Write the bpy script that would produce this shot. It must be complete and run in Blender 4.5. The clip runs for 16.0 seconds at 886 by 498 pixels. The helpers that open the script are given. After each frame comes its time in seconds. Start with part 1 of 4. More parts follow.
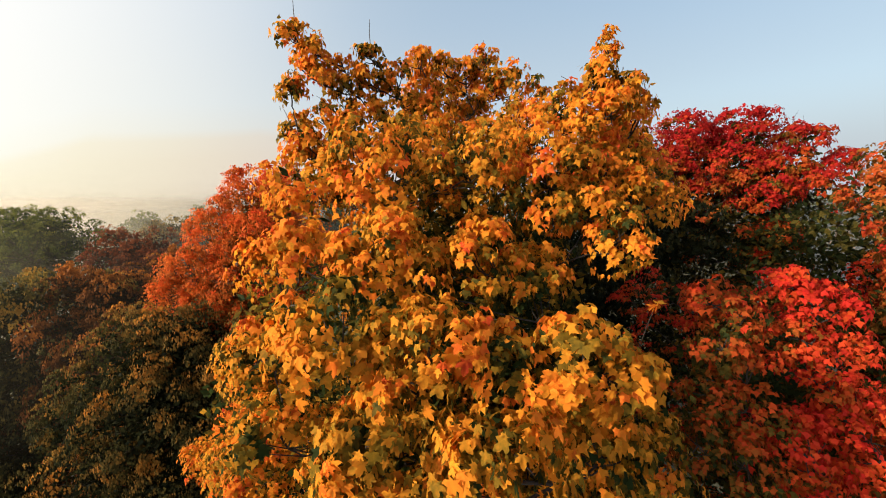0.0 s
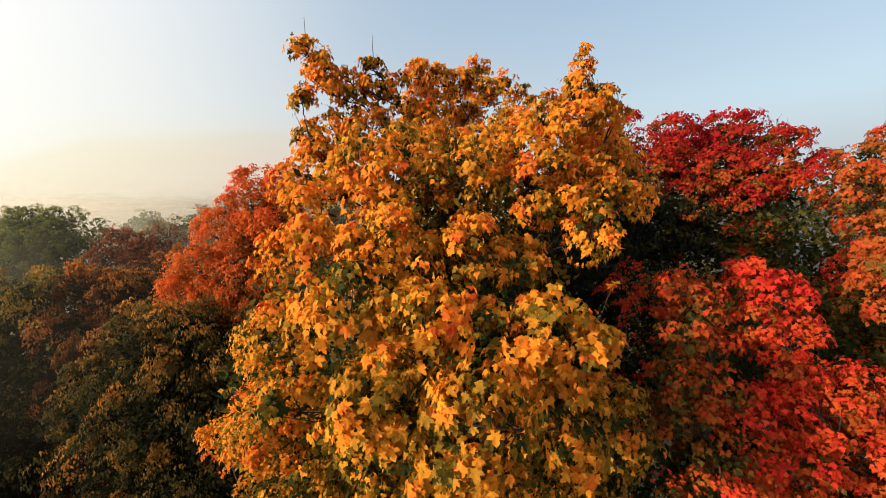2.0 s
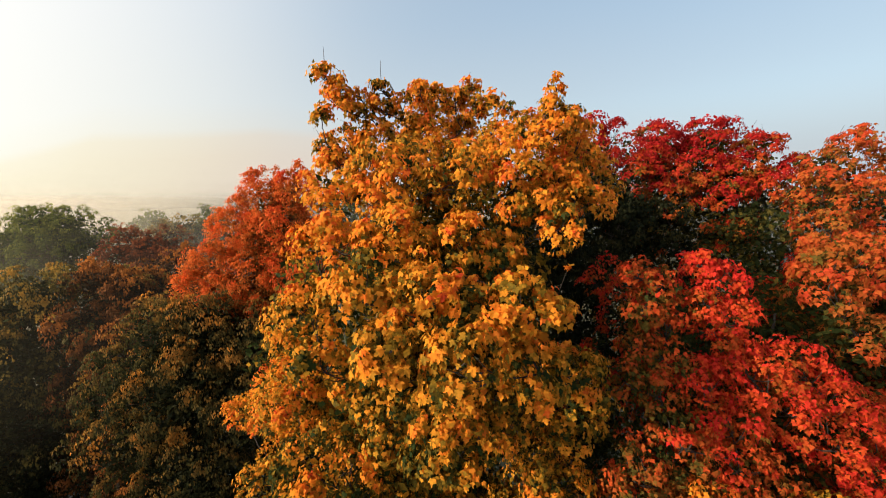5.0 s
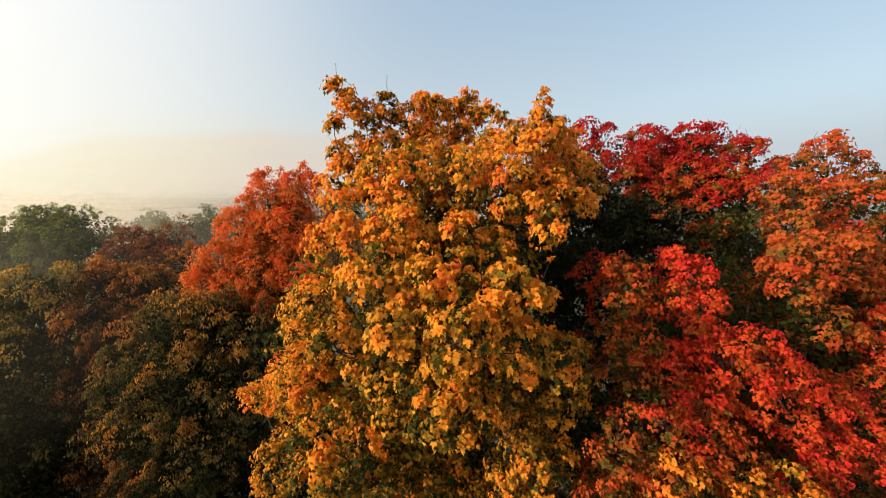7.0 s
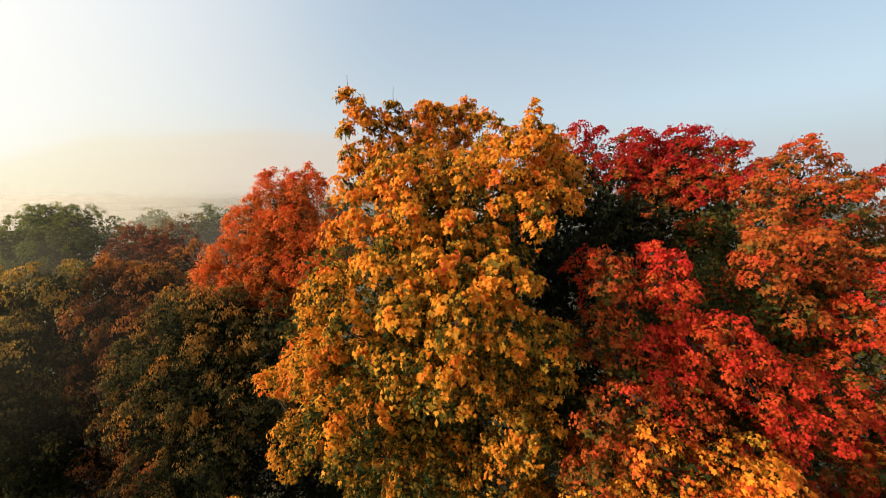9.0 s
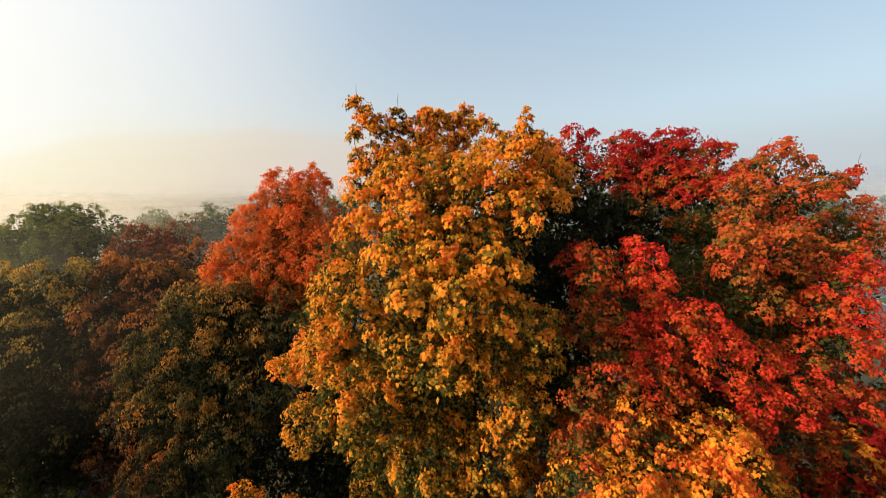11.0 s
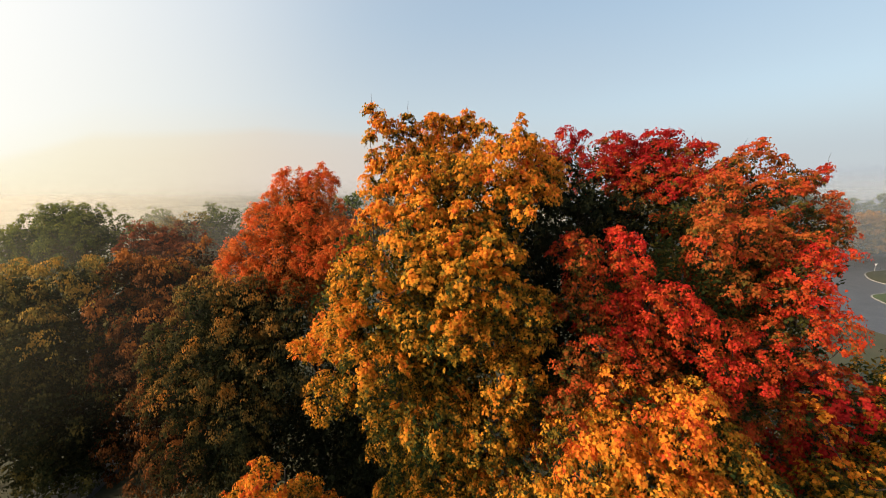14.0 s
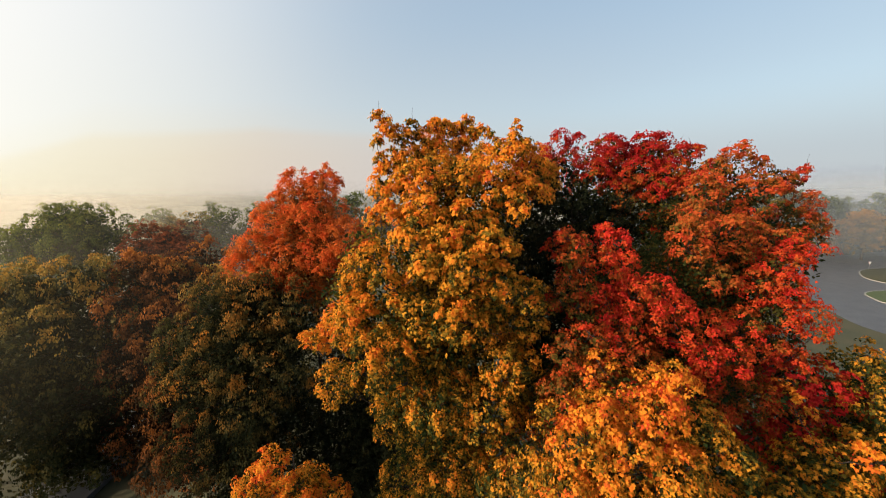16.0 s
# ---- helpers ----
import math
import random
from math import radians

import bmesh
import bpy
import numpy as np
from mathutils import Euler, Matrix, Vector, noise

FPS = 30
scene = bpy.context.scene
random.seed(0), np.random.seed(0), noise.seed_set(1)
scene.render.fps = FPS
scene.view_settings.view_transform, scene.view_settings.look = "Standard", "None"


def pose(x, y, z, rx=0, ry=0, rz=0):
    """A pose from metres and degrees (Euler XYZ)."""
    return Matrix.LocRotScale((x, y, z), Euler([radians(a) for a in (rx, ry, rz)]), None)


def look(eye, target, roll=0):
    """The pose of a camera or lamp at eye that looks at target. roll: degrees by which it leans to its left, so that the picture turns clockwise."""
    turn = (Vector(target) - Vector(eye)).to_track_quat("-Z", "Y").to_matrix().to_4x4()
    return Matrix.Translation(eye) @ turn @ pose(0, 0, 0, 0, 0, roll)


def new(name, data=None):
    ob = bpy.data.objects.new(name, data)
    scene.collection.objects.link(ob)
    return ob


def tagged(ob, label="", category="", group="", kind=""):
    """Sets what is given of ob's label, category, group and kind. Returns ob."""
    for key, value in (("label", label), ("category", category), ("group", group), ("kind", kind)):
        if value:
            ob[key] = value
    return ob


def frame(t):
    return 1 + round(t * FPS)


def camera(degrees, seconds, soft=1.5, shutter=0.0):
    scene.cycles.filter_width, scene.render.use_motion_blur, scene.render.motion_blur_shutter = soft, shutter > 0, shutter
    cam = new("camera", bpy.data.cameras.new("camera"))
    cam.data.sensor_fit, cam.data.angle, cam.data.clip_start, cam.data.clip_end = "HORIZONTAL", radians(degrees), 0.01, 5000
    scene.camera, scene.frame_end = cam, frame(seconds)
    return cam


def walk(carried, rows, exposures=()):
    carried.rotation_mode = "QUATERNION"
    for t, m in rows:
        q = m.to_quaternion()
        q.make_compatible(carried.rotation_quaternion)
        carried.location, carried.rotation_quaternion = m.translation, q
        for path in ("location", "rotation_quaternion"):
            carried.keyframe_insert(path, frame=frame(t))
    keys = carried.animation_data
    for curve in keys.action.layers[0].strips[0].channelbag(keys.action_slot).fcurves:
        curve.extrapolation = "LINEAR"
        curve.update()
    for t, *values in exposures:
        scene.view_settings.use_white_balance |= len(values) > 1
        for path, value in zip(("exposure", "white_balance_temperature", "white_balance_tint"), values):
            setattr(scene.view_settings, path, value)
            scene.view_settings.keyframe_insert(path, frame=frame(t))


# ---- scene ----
cam = camera(104.7, 16.0, soft=1.05)
METRES, EYE, TILT, LEAN, TURN = 6.0, 22.0, -8.2, 0.0, 0.0
ROWS = [
    (0.0, 0.0, 0.0, 0.0, 0.0, 0.0, -0.0),
    (0.5, 0.0036, -0.021, -0.0033, -0.08, 0.02, 0.02),
    (1.0, 0.0076, -0.0438, -0.008, -0.1, -0.01, 0.04),
    (1.5, 0.0114, -0.0684, -0.0132, 0.04, -0.04, -0.01),
    (2.0, 0.0145, -0.0941, -0.0184, 0.16, -0.06, -0.05),
    (2.5, 0.0172, -0.1208, -0.0225, 0.28, -0.08, -0.05),
    (3.0, 0.0206, -0.1484, -0.026, 0.23, -0.09, -0.08),
    (3.5, 0.0236, -0.1769, -0.0297, 0.31, -0.13, -0.08),
    (4.0, 0.026, -0.2057, -0.0331, 0.4, -0.13, -0.12),
    (6.5, 0.0319, -0.3551, -0.0516, 0.34, -0.06, -0.22),
    (7.0, 0.0306, -0.3856, -0.0557, 0.39, -0.07, -0.24),
    (7.5, 0.0291, -0.4169, -0.0592, 0.48, -0.07, -0.25),
    (8.0, 0.0281, -0.4483, -0.0637, 0.42, -0.1, -0.28),
    (8.5, 0.0273, -0.48, -0.0692, 0.38, -0.13, -0.26),
    (9.0, 0.0263, -0.5118, -0.0743, 0.34, -0.15, -0.26),
    (11.5, 0.0195, -0.6763, -0.1037, 0.21, -0.27, -0.23),
    (12.0, 0.0156, -0.7091, -0.1116, 0.26, -0.27, -0.18),
    (12.5, 0.0124, -0.741, -0.12, 0.22, -0.28, -0.16),
    (13.0, 0.0081, -0.7736, -0.1288, 0.26, -0.29, -0.17),
    (13.5, 0.0039, -0.8064, -0.1376, 0.24, -0.3, -0.15),
    (14.0, -0.0011, -0.8403, -0.1458, 0.27, -0.34, -0.1),
    (14.5, -0.0062, -0.8751, -0.1526, 0.29, -0.36, -0.08),
    (15.0, -0.0107, -0.9103, -0.1579, 0.26, -0.35, -0.05),
    (15.5, -0.014, -0.9454, -0.1634, 0.19, -0.4, -0.03),
    (16.0, -0.0161, -0.9802, -0.1686, 0.1, -0.43, -0.01),
]
walk(cam, [(t, pose(0, 0, EYE, TILT, LEAN, TURN) @ pose(METRES * x, METRES * y, METRES * z, 90 + pitch, roll, yaw)) for t, x, y, z, yaw, pitch, roll in ROWS], exposures=[(0.0, 1.0), (9.0, 0.99), (15.0, 0.97), (16.0, 0.93)])

# ---- light: low morning sun at the side, pale sky with a mist bank on the horizon ----
SUN_AZ, SUN_EL = -112.0, 18.0      # degrees; azimuth clockwise from straight ahead (+y)
sun_dir = Vector((math.sin(radians(SUN_AZ)) * math.cos(radians(SUN_EL)), math.cos(radians(SUN_AZ)) * math.cos(radians(SUN_EL)), math.sin(radians(SUN_EL))))
sun = new("sun", bpy.data.lights.new("sun", "SUN"))
sun.data.energy, sun.data.angle, sun.data.color = 3.9, radians(2.0), (1.0, 0.82, 0.58)
sun.matrix_world = look(sun_dir * 200, (0, 0, 0))


def link(nt, a, b):
    nt.links.new(a, b)


def node(nt, kind, **values):
    n = nt.nodes.new(kind)
    for k, v in values.items():
        n.inputs[k].default_value = v
    return n


def math_node(nt, op, a, b=None, clamp=False):
    n = nt.nodes.new("ShaderNodeMath")
    n.operation, n.use_clamp = op, clamp
    for i, v in enumerate((a, b)):
        if v is None:
            continue
        if isinstance(v, (int, float)):
            n.inputs[i].default_value = v
        else:
            link(nt, v, n.inputs[i])
    return n.outputs[0]


def ramp_node(nt, fac, stops, ease="LINEAR"):
    n = nt.nodes.new("ShaderNodeValToRGB")
    n.color_ramp.interpolation = ease
    while len(n.color_ramp.elements) < len(stops):
        n.color_ramp.elements.new(0.5)
    for e, (p, c) in zip(n.color_ramp.elements, stops):
        e.position, e.color = p, (*c, 1)
    link(nt, fac, n.inputs[0])
    return n.outputs[0]


def mix_node(nt, fac, a, b, blend="MIX"):
    n = nt.nodes.new("ShaderNodeMix")
    n.data_type, n.blend_type = "RGBA", blend
    for sock, v in ((n.inputs["Factor"], fac), (n.inputs[6], a), (n.inputs[7], b)):
        if isinstance(v, (int, float)):
            sock.default_value = v
        elif isinstance(v, tuple):
            sock.default_value = (*v, 1)
        else:
            link(nt, v, sock)
    return n.outputs[2]


world = bpy.data.worlds.new("morning_sky")
scene.world = world
world.use_nodes = True
wt = world.node_tree
wt.nodes.clear()
sky = wt.nodes.new("ShaderNodeTexSky")
sky.sky_type, sky.sun_disc = "NISHITA", False
sky.sun_elevation, sky.sun_rotation = radians(SUN_EL), radians(SUN_AZ)
sky.dust_density, sky.air_density, sky.ozone_density = 1.5, 1.0, 1.5
tc = wt.nodes.new("ShaderNodeTexCoord")
sep = wt.nodes.new("ShaderNodeSeparateXYZ")
link(wt, tc.outputs["Generated"], sep.inputs[0])
dot = wt.nodes.new("ShaderNodeVectorMath")
dot.operation = "DOT_PRODUCT"
link(wt, tc.outputs["Generated"], dot.inputs[0])
dot.inputs[1].default_value = (-0.94, 0.0, 0.33)    # the brightest part of the mist
toward = math_node(wt, "MULTIPLY", math_node(wt, "ADD", dot.outputs["Value"], 1.0), 0.5)
clear = mix_node(wt, 0.55, mix_node(wt, 1.0, sky.outputs[0], (0.135, 0.132, 0.112), "MULTIPLY"), ramp_node(wt, sep.outputs["Z"], [(0.0, (0.28, 0.322, 0.362)), (0.25, (0.27, 0.318, 0.366)), (0.6, (0.20, 0.28, 0.39)), (1.0, (0.12, 0.22, 0.37))]))
glow = mix_node(wt, ramp_node(wt, toward, [(0.34, (0.0,) * 3), (0.52, (0.08,) * 3), (0.66, (0.14,) * 3), (0.78, (0.50,) * 3), (0.92, (1.0,) * 3)], "B_SPLINE"), clear, (0.475, 0.475, 0.465))
haze_tone = ramp_node(wt, toward, [(0.05, (0.22, 0.245, 0.29)), (0.41, (0.29, 0.29, 0.30)), (0.60, (0.345, 0.315, 0.29)), (0.72, (0.385, 0.335, 0.285)), (0.80, (0.425, 0.375, 0.29)), (0.92, (0.475, 0.455, 0.34))], "B_SPLINE")
bank_plain = ramp_node(wt, sep.outputs["Z"], [(0.0, (1, 1, 1)), (0.08, (0.8,) * 3), (0.25, (0.25,) * 3), (0.5, (0.0,) * 3)], "EASE")
sink = ramp_node(wt, toward, [(0.74, (0.0,) * 3), (0.85, (0.045,) * 3), (0.885, (0.11,) * 3), (1.0, (0.2,) * 3)])
bank_edge = ramp_node(wt, math_node(wt, "ADD", sep.outputs["Z"], sink), [(0.0, (1, 1, 1)), (0.11, (0.92,) * 3), (0.156, (0.78,) * 3), (0.178, (0.38,) * 3), (0.235, (0.16,) * 3), (0.42, (0.0,) * 3)])
bank = mix_node(wt, ramp_node(wt, toward, [(0.40, (0, 0, 0)), (0.60, (1, 1, 1))]), bank_plain, bank_edge)
air = mix_node(wt, bank, glow, haze_tone)
# the bright warm haze round the hidden sun
near_sun = wt.nodes.new("ShaderNodeVectorMath")
near_sun.operation = "DOT_PRODUCT"
link(wt, tc.outputs["Generated"], near_sun.inputs[0])
near_sun.inputs[1].default_value = sun_dir
aureole = ramp_node(wt, near_sun.outputs["Value"], [(0.60, (0.0,) * 3), (0.80, (0.16, 0.13, 0.09)), (0.93, (0.62, 0.50, 0.34)), (1.0, (1.0, 0.82, 0.56))], "B_SPLINE")
air = mix_node(wt, 1.0, air, mix_node(wt, 1.0, aureole, (3.4, 3.4, 3.4), "MULTIPLY"), "ADD")
bg = wt.nodes.new("ShaderNodeBackground")
out = wt.nodes.new("ShaderNodeOutputWorld")
link(wt, air, bg.inputs[0])
link(wt, bg.outputs[0], out.inputs[0])


# ---- materials ----
def material(name):
    m = bpy.data.materials.new(name)
    m.use_nodes = True
    m.node_tree.nodes.clear()
    return m, m.node_tree, m.node_tree.nodes.new("ShaderNodeOutputMaterial")


def noise_node(nt, scale, detail=3.0, coord="Object", rough=0.55):
    t = nt.nodes.new("ShaderNodeTexCoord")
    n = nt.nodes.new("ShaderNodeTexNoise")
    n.inputs["Scale"].default_value, n.inputs["Detail"].default_value, n.inputs["Roughness"].default_value = scale, detail, rough
    link(nt, t.outputs[coord], n.inputs["Vector"])
    return n.outputs["Fac"]


def leaf_material(name, stops, single=False, patch=0.6, spread=0.28, wet=0.55, through_light=0.5):
    """Leaves that turn from the first colour to the last; an attribute says how far each one is, with painted shade at
    the dark end.
    """
    m, nt, o = material(name)
    at = nt.nodes.new("ShaderNodeAttribute")
    at.attribute_name = "ripe_shade"
    if single:
        rnd = nt.nodes.new("ShaderNodeObjectInfo").outputs["Random"]
    else:
        rnd = nt.nodes.new("ShaderNodeNewGeometry").outputs["Random Per Island"]
    v = math_node(nt, "ADD", at.outputs["Fac"], math_node(nt, "MULTIPLY", math_node(nt, "SUBTRACT", rnd, 0.5), spread))
    if not single:
        v = math_node(nt, "ADD", v, math_node(nt, "MULTIPLY", math_node(nt, "SUBTRACT", noise_node(nt, 0.9, 2.0), 0.5), patch))
        blotch = math_node(nt, "MULTIPLY", math_node(nt, "SUBTRACT", noise_node(nt, 26.0, 3.0), 0.5), 0.35)
        v = math_node(nt, "ADD", v, blotch)
    tone = ramp_node(nt, v, stops)
    hsv = node(nt, "ShaderNodeHueSaturation")
    link(nt, tone, hsv.inputs["Color"])
    jitter = math_node(nt, "FRACT", math_node(nt, "MULTIPLY", rnd, 17.3))
    link(nt, math_node(nt, "ADD", math_node(nt, "MULTIPLY", jitter, 0.34), 0.72), hsv.inputs["Value"])
    p = node(nt, "ShaderNodeBsdfPrincipled", Roughness=wet)
    p.inputs["Specular IOR Level"].default_value = 0.03
    link(nt, hsv.outputs[0], p.inputs["Base Color"])
    tr = nt.nodes.new("ShaderNodeBsdfTranslucent")
    link(nt, hsv.outputs[0], tr.inputs["Color"])
    mx = node(nt, "ShaderNodeMixShader", Fac=through_light)
    link(nt, p.outputs[0], mx.inputs[1])
    link(nt, tr.outputs[0], mx.inputs[2])
    link(nt, mx.outputs[0], o.inputs[0])
    return m


def rough_material(name, stops, scale, roughness=0.85, fine=8.0, bump=0.4):
    m, nt, o = material(name)
    a, b = noise_node(nt, scale, 4.0), noise_node(nt, scale * fine, 5.0)
    f = math_node(nt, "ADD", math_node(nt, "MULTIPLY", a, 0.6), math_node(nt, "MULTIPLY", b, 0.4))
    p = node(nt, "ShaderNodeBsdfPrincipled", Roughness=roughness)
    link(nt, ramp_node(nt, f, stops), p.inputs["Base Color"])
    bm = node(nt, "ShaderNodeBump", Strength=bump, Distance=0.02)
    link(nt, b, bm.inputs["Height"])
    link(nt, bm.outputs[0], p.inputs["Normal"])
    link(nt, p.outputs[0], o.inputs[0])
    return m


# the dark first stops double as painted shade inside and below the crowns
SHADE_GREEN, OLIVE, GOLD, ORANGE, RUST = (0.026, 0.040, 0.012), (0.25, 0.150, 0.018), (0.73, 0.296, 0.028), (0.75, 0.222, 0.026), (0.48, 0.055, 0.019)
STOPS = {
    "gold": [(0.0, SHADE_GREEN), (0.22, OLIVE), (0.42, GOLD), (0.66, ORANGE), (0.9, (0.60, 0.10, 0.019)), (1.0, RUST)],
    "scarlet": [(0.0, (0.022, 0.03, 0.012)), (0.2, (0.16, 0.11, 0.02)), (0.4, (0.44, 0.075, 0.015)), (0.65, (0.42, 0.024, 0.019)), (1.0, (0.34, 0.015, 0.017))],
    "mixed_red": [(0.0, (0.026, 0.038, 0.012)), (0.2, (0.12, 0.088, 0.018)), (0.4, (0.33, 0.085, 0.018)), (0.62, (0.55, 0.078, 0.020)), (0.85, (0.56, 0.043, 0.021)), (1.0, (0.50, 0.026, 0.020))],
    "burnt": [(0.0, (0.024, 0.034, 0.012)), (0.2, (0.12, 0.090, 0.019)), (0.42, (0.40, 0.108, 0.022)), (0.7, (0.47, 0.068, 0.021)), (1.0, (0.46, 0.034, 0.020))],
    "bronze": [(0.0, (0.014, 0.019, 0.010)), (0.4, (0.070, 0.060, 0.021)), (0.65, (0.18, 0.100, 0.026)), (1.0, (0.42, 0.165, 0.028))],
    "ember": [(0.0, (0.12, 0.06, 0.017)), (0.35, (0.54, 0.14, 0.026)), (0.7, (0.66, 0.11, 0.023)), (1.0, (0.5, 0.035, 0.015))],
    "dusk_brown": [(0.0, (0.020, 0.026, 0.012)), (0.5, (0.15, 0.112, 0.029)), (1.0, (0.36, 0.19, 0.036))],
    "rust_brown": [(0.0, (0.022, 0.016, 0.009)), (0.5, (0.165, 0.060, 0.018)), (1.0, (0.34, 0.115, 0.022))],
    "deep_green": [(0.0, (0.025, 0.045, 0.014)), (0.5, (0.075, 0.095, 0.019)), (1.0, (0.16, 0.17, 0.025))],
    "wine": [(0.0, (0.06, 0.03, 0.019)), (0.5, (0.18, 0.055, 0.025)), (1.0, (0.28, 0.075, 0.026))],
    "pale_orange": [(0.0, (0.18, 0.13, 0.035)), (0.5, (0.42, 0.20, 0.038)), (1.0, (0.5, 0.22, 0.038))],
}
CALM = ("scarlet", "mixed_red", "ember", "burnt")
SOFT = ("bronze", "dusk_brown", "rust_brown", "deep_green", "wine", "pale_orange")
LEAF = {k: leaf_material("leaf_" + k, s, **({"spread": 0.10, "patch": 0.30} if k in SOFT else {"spread": 0.20, "patch": 0.36} if k in CALM else {"spread": 0.42})) for k, s in STOPS.items()}
LEAF_ONE = {k: leaf_material("leaf_one_" + k, STOPS[k], single=True) for k in ("gold", "mixed_red")}
BARK = rough_material("bark", [(0.3, (0.014, 0.010, 0.008)), (0.7, (0.042, 0.031, 0.024))], 6.0, 0.9)
GRASS = rough_material("mown_grass", [(0.3, (0.020, 0.024, 0.008)), (0.5, (0.034, 0.034, 0.012)), (0.72, (0.055, 0.042, 0.017))], 0.25, 0.9, fine=24.0)
LAWN = rough_material("island_lawn", [(0.3, (0.026, 0.045, 0.012)), (0.7, (0.05, 0.068, 0.02))], 0.6, 0.9, fine=20.0)
ASPHALT = rough_material("asphalt", [(0.3, (0.045, 0.047, 0.052)), (0.7, (0.085, 0.087, 0.095))], 0.35, 0.6, fine=60.0)
CONCRETE = rough_material("kerb_concrete", [(0.3, (0.17, 0.165, 0.155)), (0.7, (0.27, 0.26, 0.24))], 2.0, 0.8)
STEEL = rough_material("galvanised_steel", [(0.3, (0.25, 0.25, 0.26)), (0.7, (0.4, 0.4, 0.41))], 9.0, 0.45)
SIGN_WHITE = rough_material("sign_white", [(0.3, (0.74, 0.74, 0.74)), (0.7, (0.82, 0.82, 0.82))], 4.0, 0.4)
SIGN_RED = rough_material("sign_red", [(0.3, (0.5, 0.03, 0.03)), (0.7, (0.58, 0.05, 0.04))], 4.0, 0.4)


# ---- mesh builders ----
def mesh_from(name, verts, faces, mat):
    me = bpy.data.meshes.new(name)
    me.from_pydata([tuple(v) for v in verts], [], faces)
    me.materials.append(mat)
    return me


def part(name, me, parent, label="", kind=""):
    ob = new(name, me)
    ob.parent = parent
    ob.matrix_parent_inverse = Matrix.Identity(4)
    return tagged(ob, label, kind=kind)


def thing(name, at, label, category, group="", kind=""):
    ob = new(name)
    ob.location = at
    ob.empty_display_size = 0.3
    return tagged(ob, label, category, group, kind)


class Tubes:
    """Tapered tubes joined into one mesh."""

    def __init__(self):
        self.v, self.f = [], []

    def add(self, pts, radii, sides=6):
        base = len(self.v)
        pts = [Vector(p) for p in pts]
        for i, p in enumerate(pts):
            d = (pts[min(i + 1, len(pts) - 1)] - pts[max(i - 1, 0)]).normalized()
            a = d.cross(Vector((0.31, 0.95, 0.07))).normalized()
            b = d.cross(a)
            for k in range(sides):
                w = 2 * math.pi * k / sides
                self.v.append(p + (a * math.cos(w) + b * math.sin(w)) * radii[i])
        for i in range(len(pts) - 1):
            for k in range(sides):
                q = base + i * sides
                self.f.append((q + k, q + (k + 1) % sides, q + sides + (k + 1) % sides, q + sides + k))
        self.f.append(tuple(base + k for k in reversed(range(sides))))
        self.f.append(tuple(base + (len(pts) - 1) * sides + k for k in range(sides)))

    def mesh(self, name, origin, mat):
        me = mesh_from(name, [v - Vector(origin) for v in self.v], self.f, mat)
        me.shade_smooth()
        return me


# leaf outlines: across, along, bend; fans from the stalk
HALF = [(0.36, -0.14, -0.06), (0.26, 0.07, -0.02), (0.54, 0.17, -0.09), (0.66, 0.46, -0.15), (0.24, 0.44, -0.01), (0.27, 0.70, -0.07)]
FULL = np.array([(0, 0, 0)] + HALF + [(0, 1.0, -0.16)] + [(-x, y, z) for x, y, z in reversed(HALF)])
LOBED = np.array([(0, 0, 0), (0.40, -0.06, -0.06), (0.60, 0.42, -0.13), (0.25, 0.48, 0.0), (0, 1.0, -0.16), (-0.25, 0.48, 0.0), (-0.60, 0.42, -0.13), (-0.40, -0.06, -0.06)])
SMALL = np.array([(0, 0, 0), (0.54, 0.30, -0.10), (0.25, 0.50, 0.0), (0, 1.0, -0.14), (-0.25, 0.50, 0.0), (-0.54, 0.30, -0.10)])
OVAL = np.array([(0, 0, 0), (0.32, 0.45, -0.06), (0, 1.0, -0.08), (-0.32, 0.45, -0.06)])


def leaf_mesh(name, tmpl, pos, axis, normal, size, ripe_shade, mat):
    """One mesh of many leaves, each a fan of triangles of its own."""
    n, k = len(pos), len(tmpl)
    var = np.random.default_rng(n)
    side = np.cross(axis, normal) * var.uniform(0.62, 1.08, (n, 1))
    normal = normal * var.uniform(0.1, 1.9, (n, 1))
    verts = pos[:, None, :] + size[:, None, None] * (tmpl[None, :, 0:1] * side[:, None, :] + tmpl[None, :, 1:2] * axis[:, None, :] + tmpl[None, :, 2:3] * normal[:, None, :])
    tri = np.array([(0, i, i + 1) for i in range(1, k - 1)])
    faces = (np.arange(n)[:, None, None] * k + tri[None]).reshape(-1)
    me = bpy.data.meshes.new(name)
    me.vertices.add(n * k)
    me.vertices.foreach_set("co", verts.reshape(-1).astype(np.float32))
    me.loops.add(len(faces))
    me.loops.foreach_set("vertex_index", faces.astype(np.int32))
    nt = len(faces) // 3
    me.polygons.add(nt)
    me.polygons.foreach_set("loop_start", (np.arange(nt) * 3).astype(np.int32))
    at = me.attributes.new("ripe_shade", "FLOAT", "POINT")
    at.data.foreach_set("value", np.repeat(ripe_shade, k).astype(np.float32))
    me.materials.append(mat)
    me.update(calc_edges=True)
    return me



def unit(a):
    return a / np.maximum(np.linalg.norm(a, axis=-1, keepdims=True), 1e-9)


def ball_points(n, rng):
    i = np.arange(n) + 0.5
    z = 1 - 2 * i / n
    a = i * 2.39996 + rng.uniform(0, 6.28)
    r = np.sqrt(1 - z * z)
    return unit(np.stack([r * np.cos(a), r * np.sin(a), z], 1) + rng.normal(0, 0.16, (n, 3)))


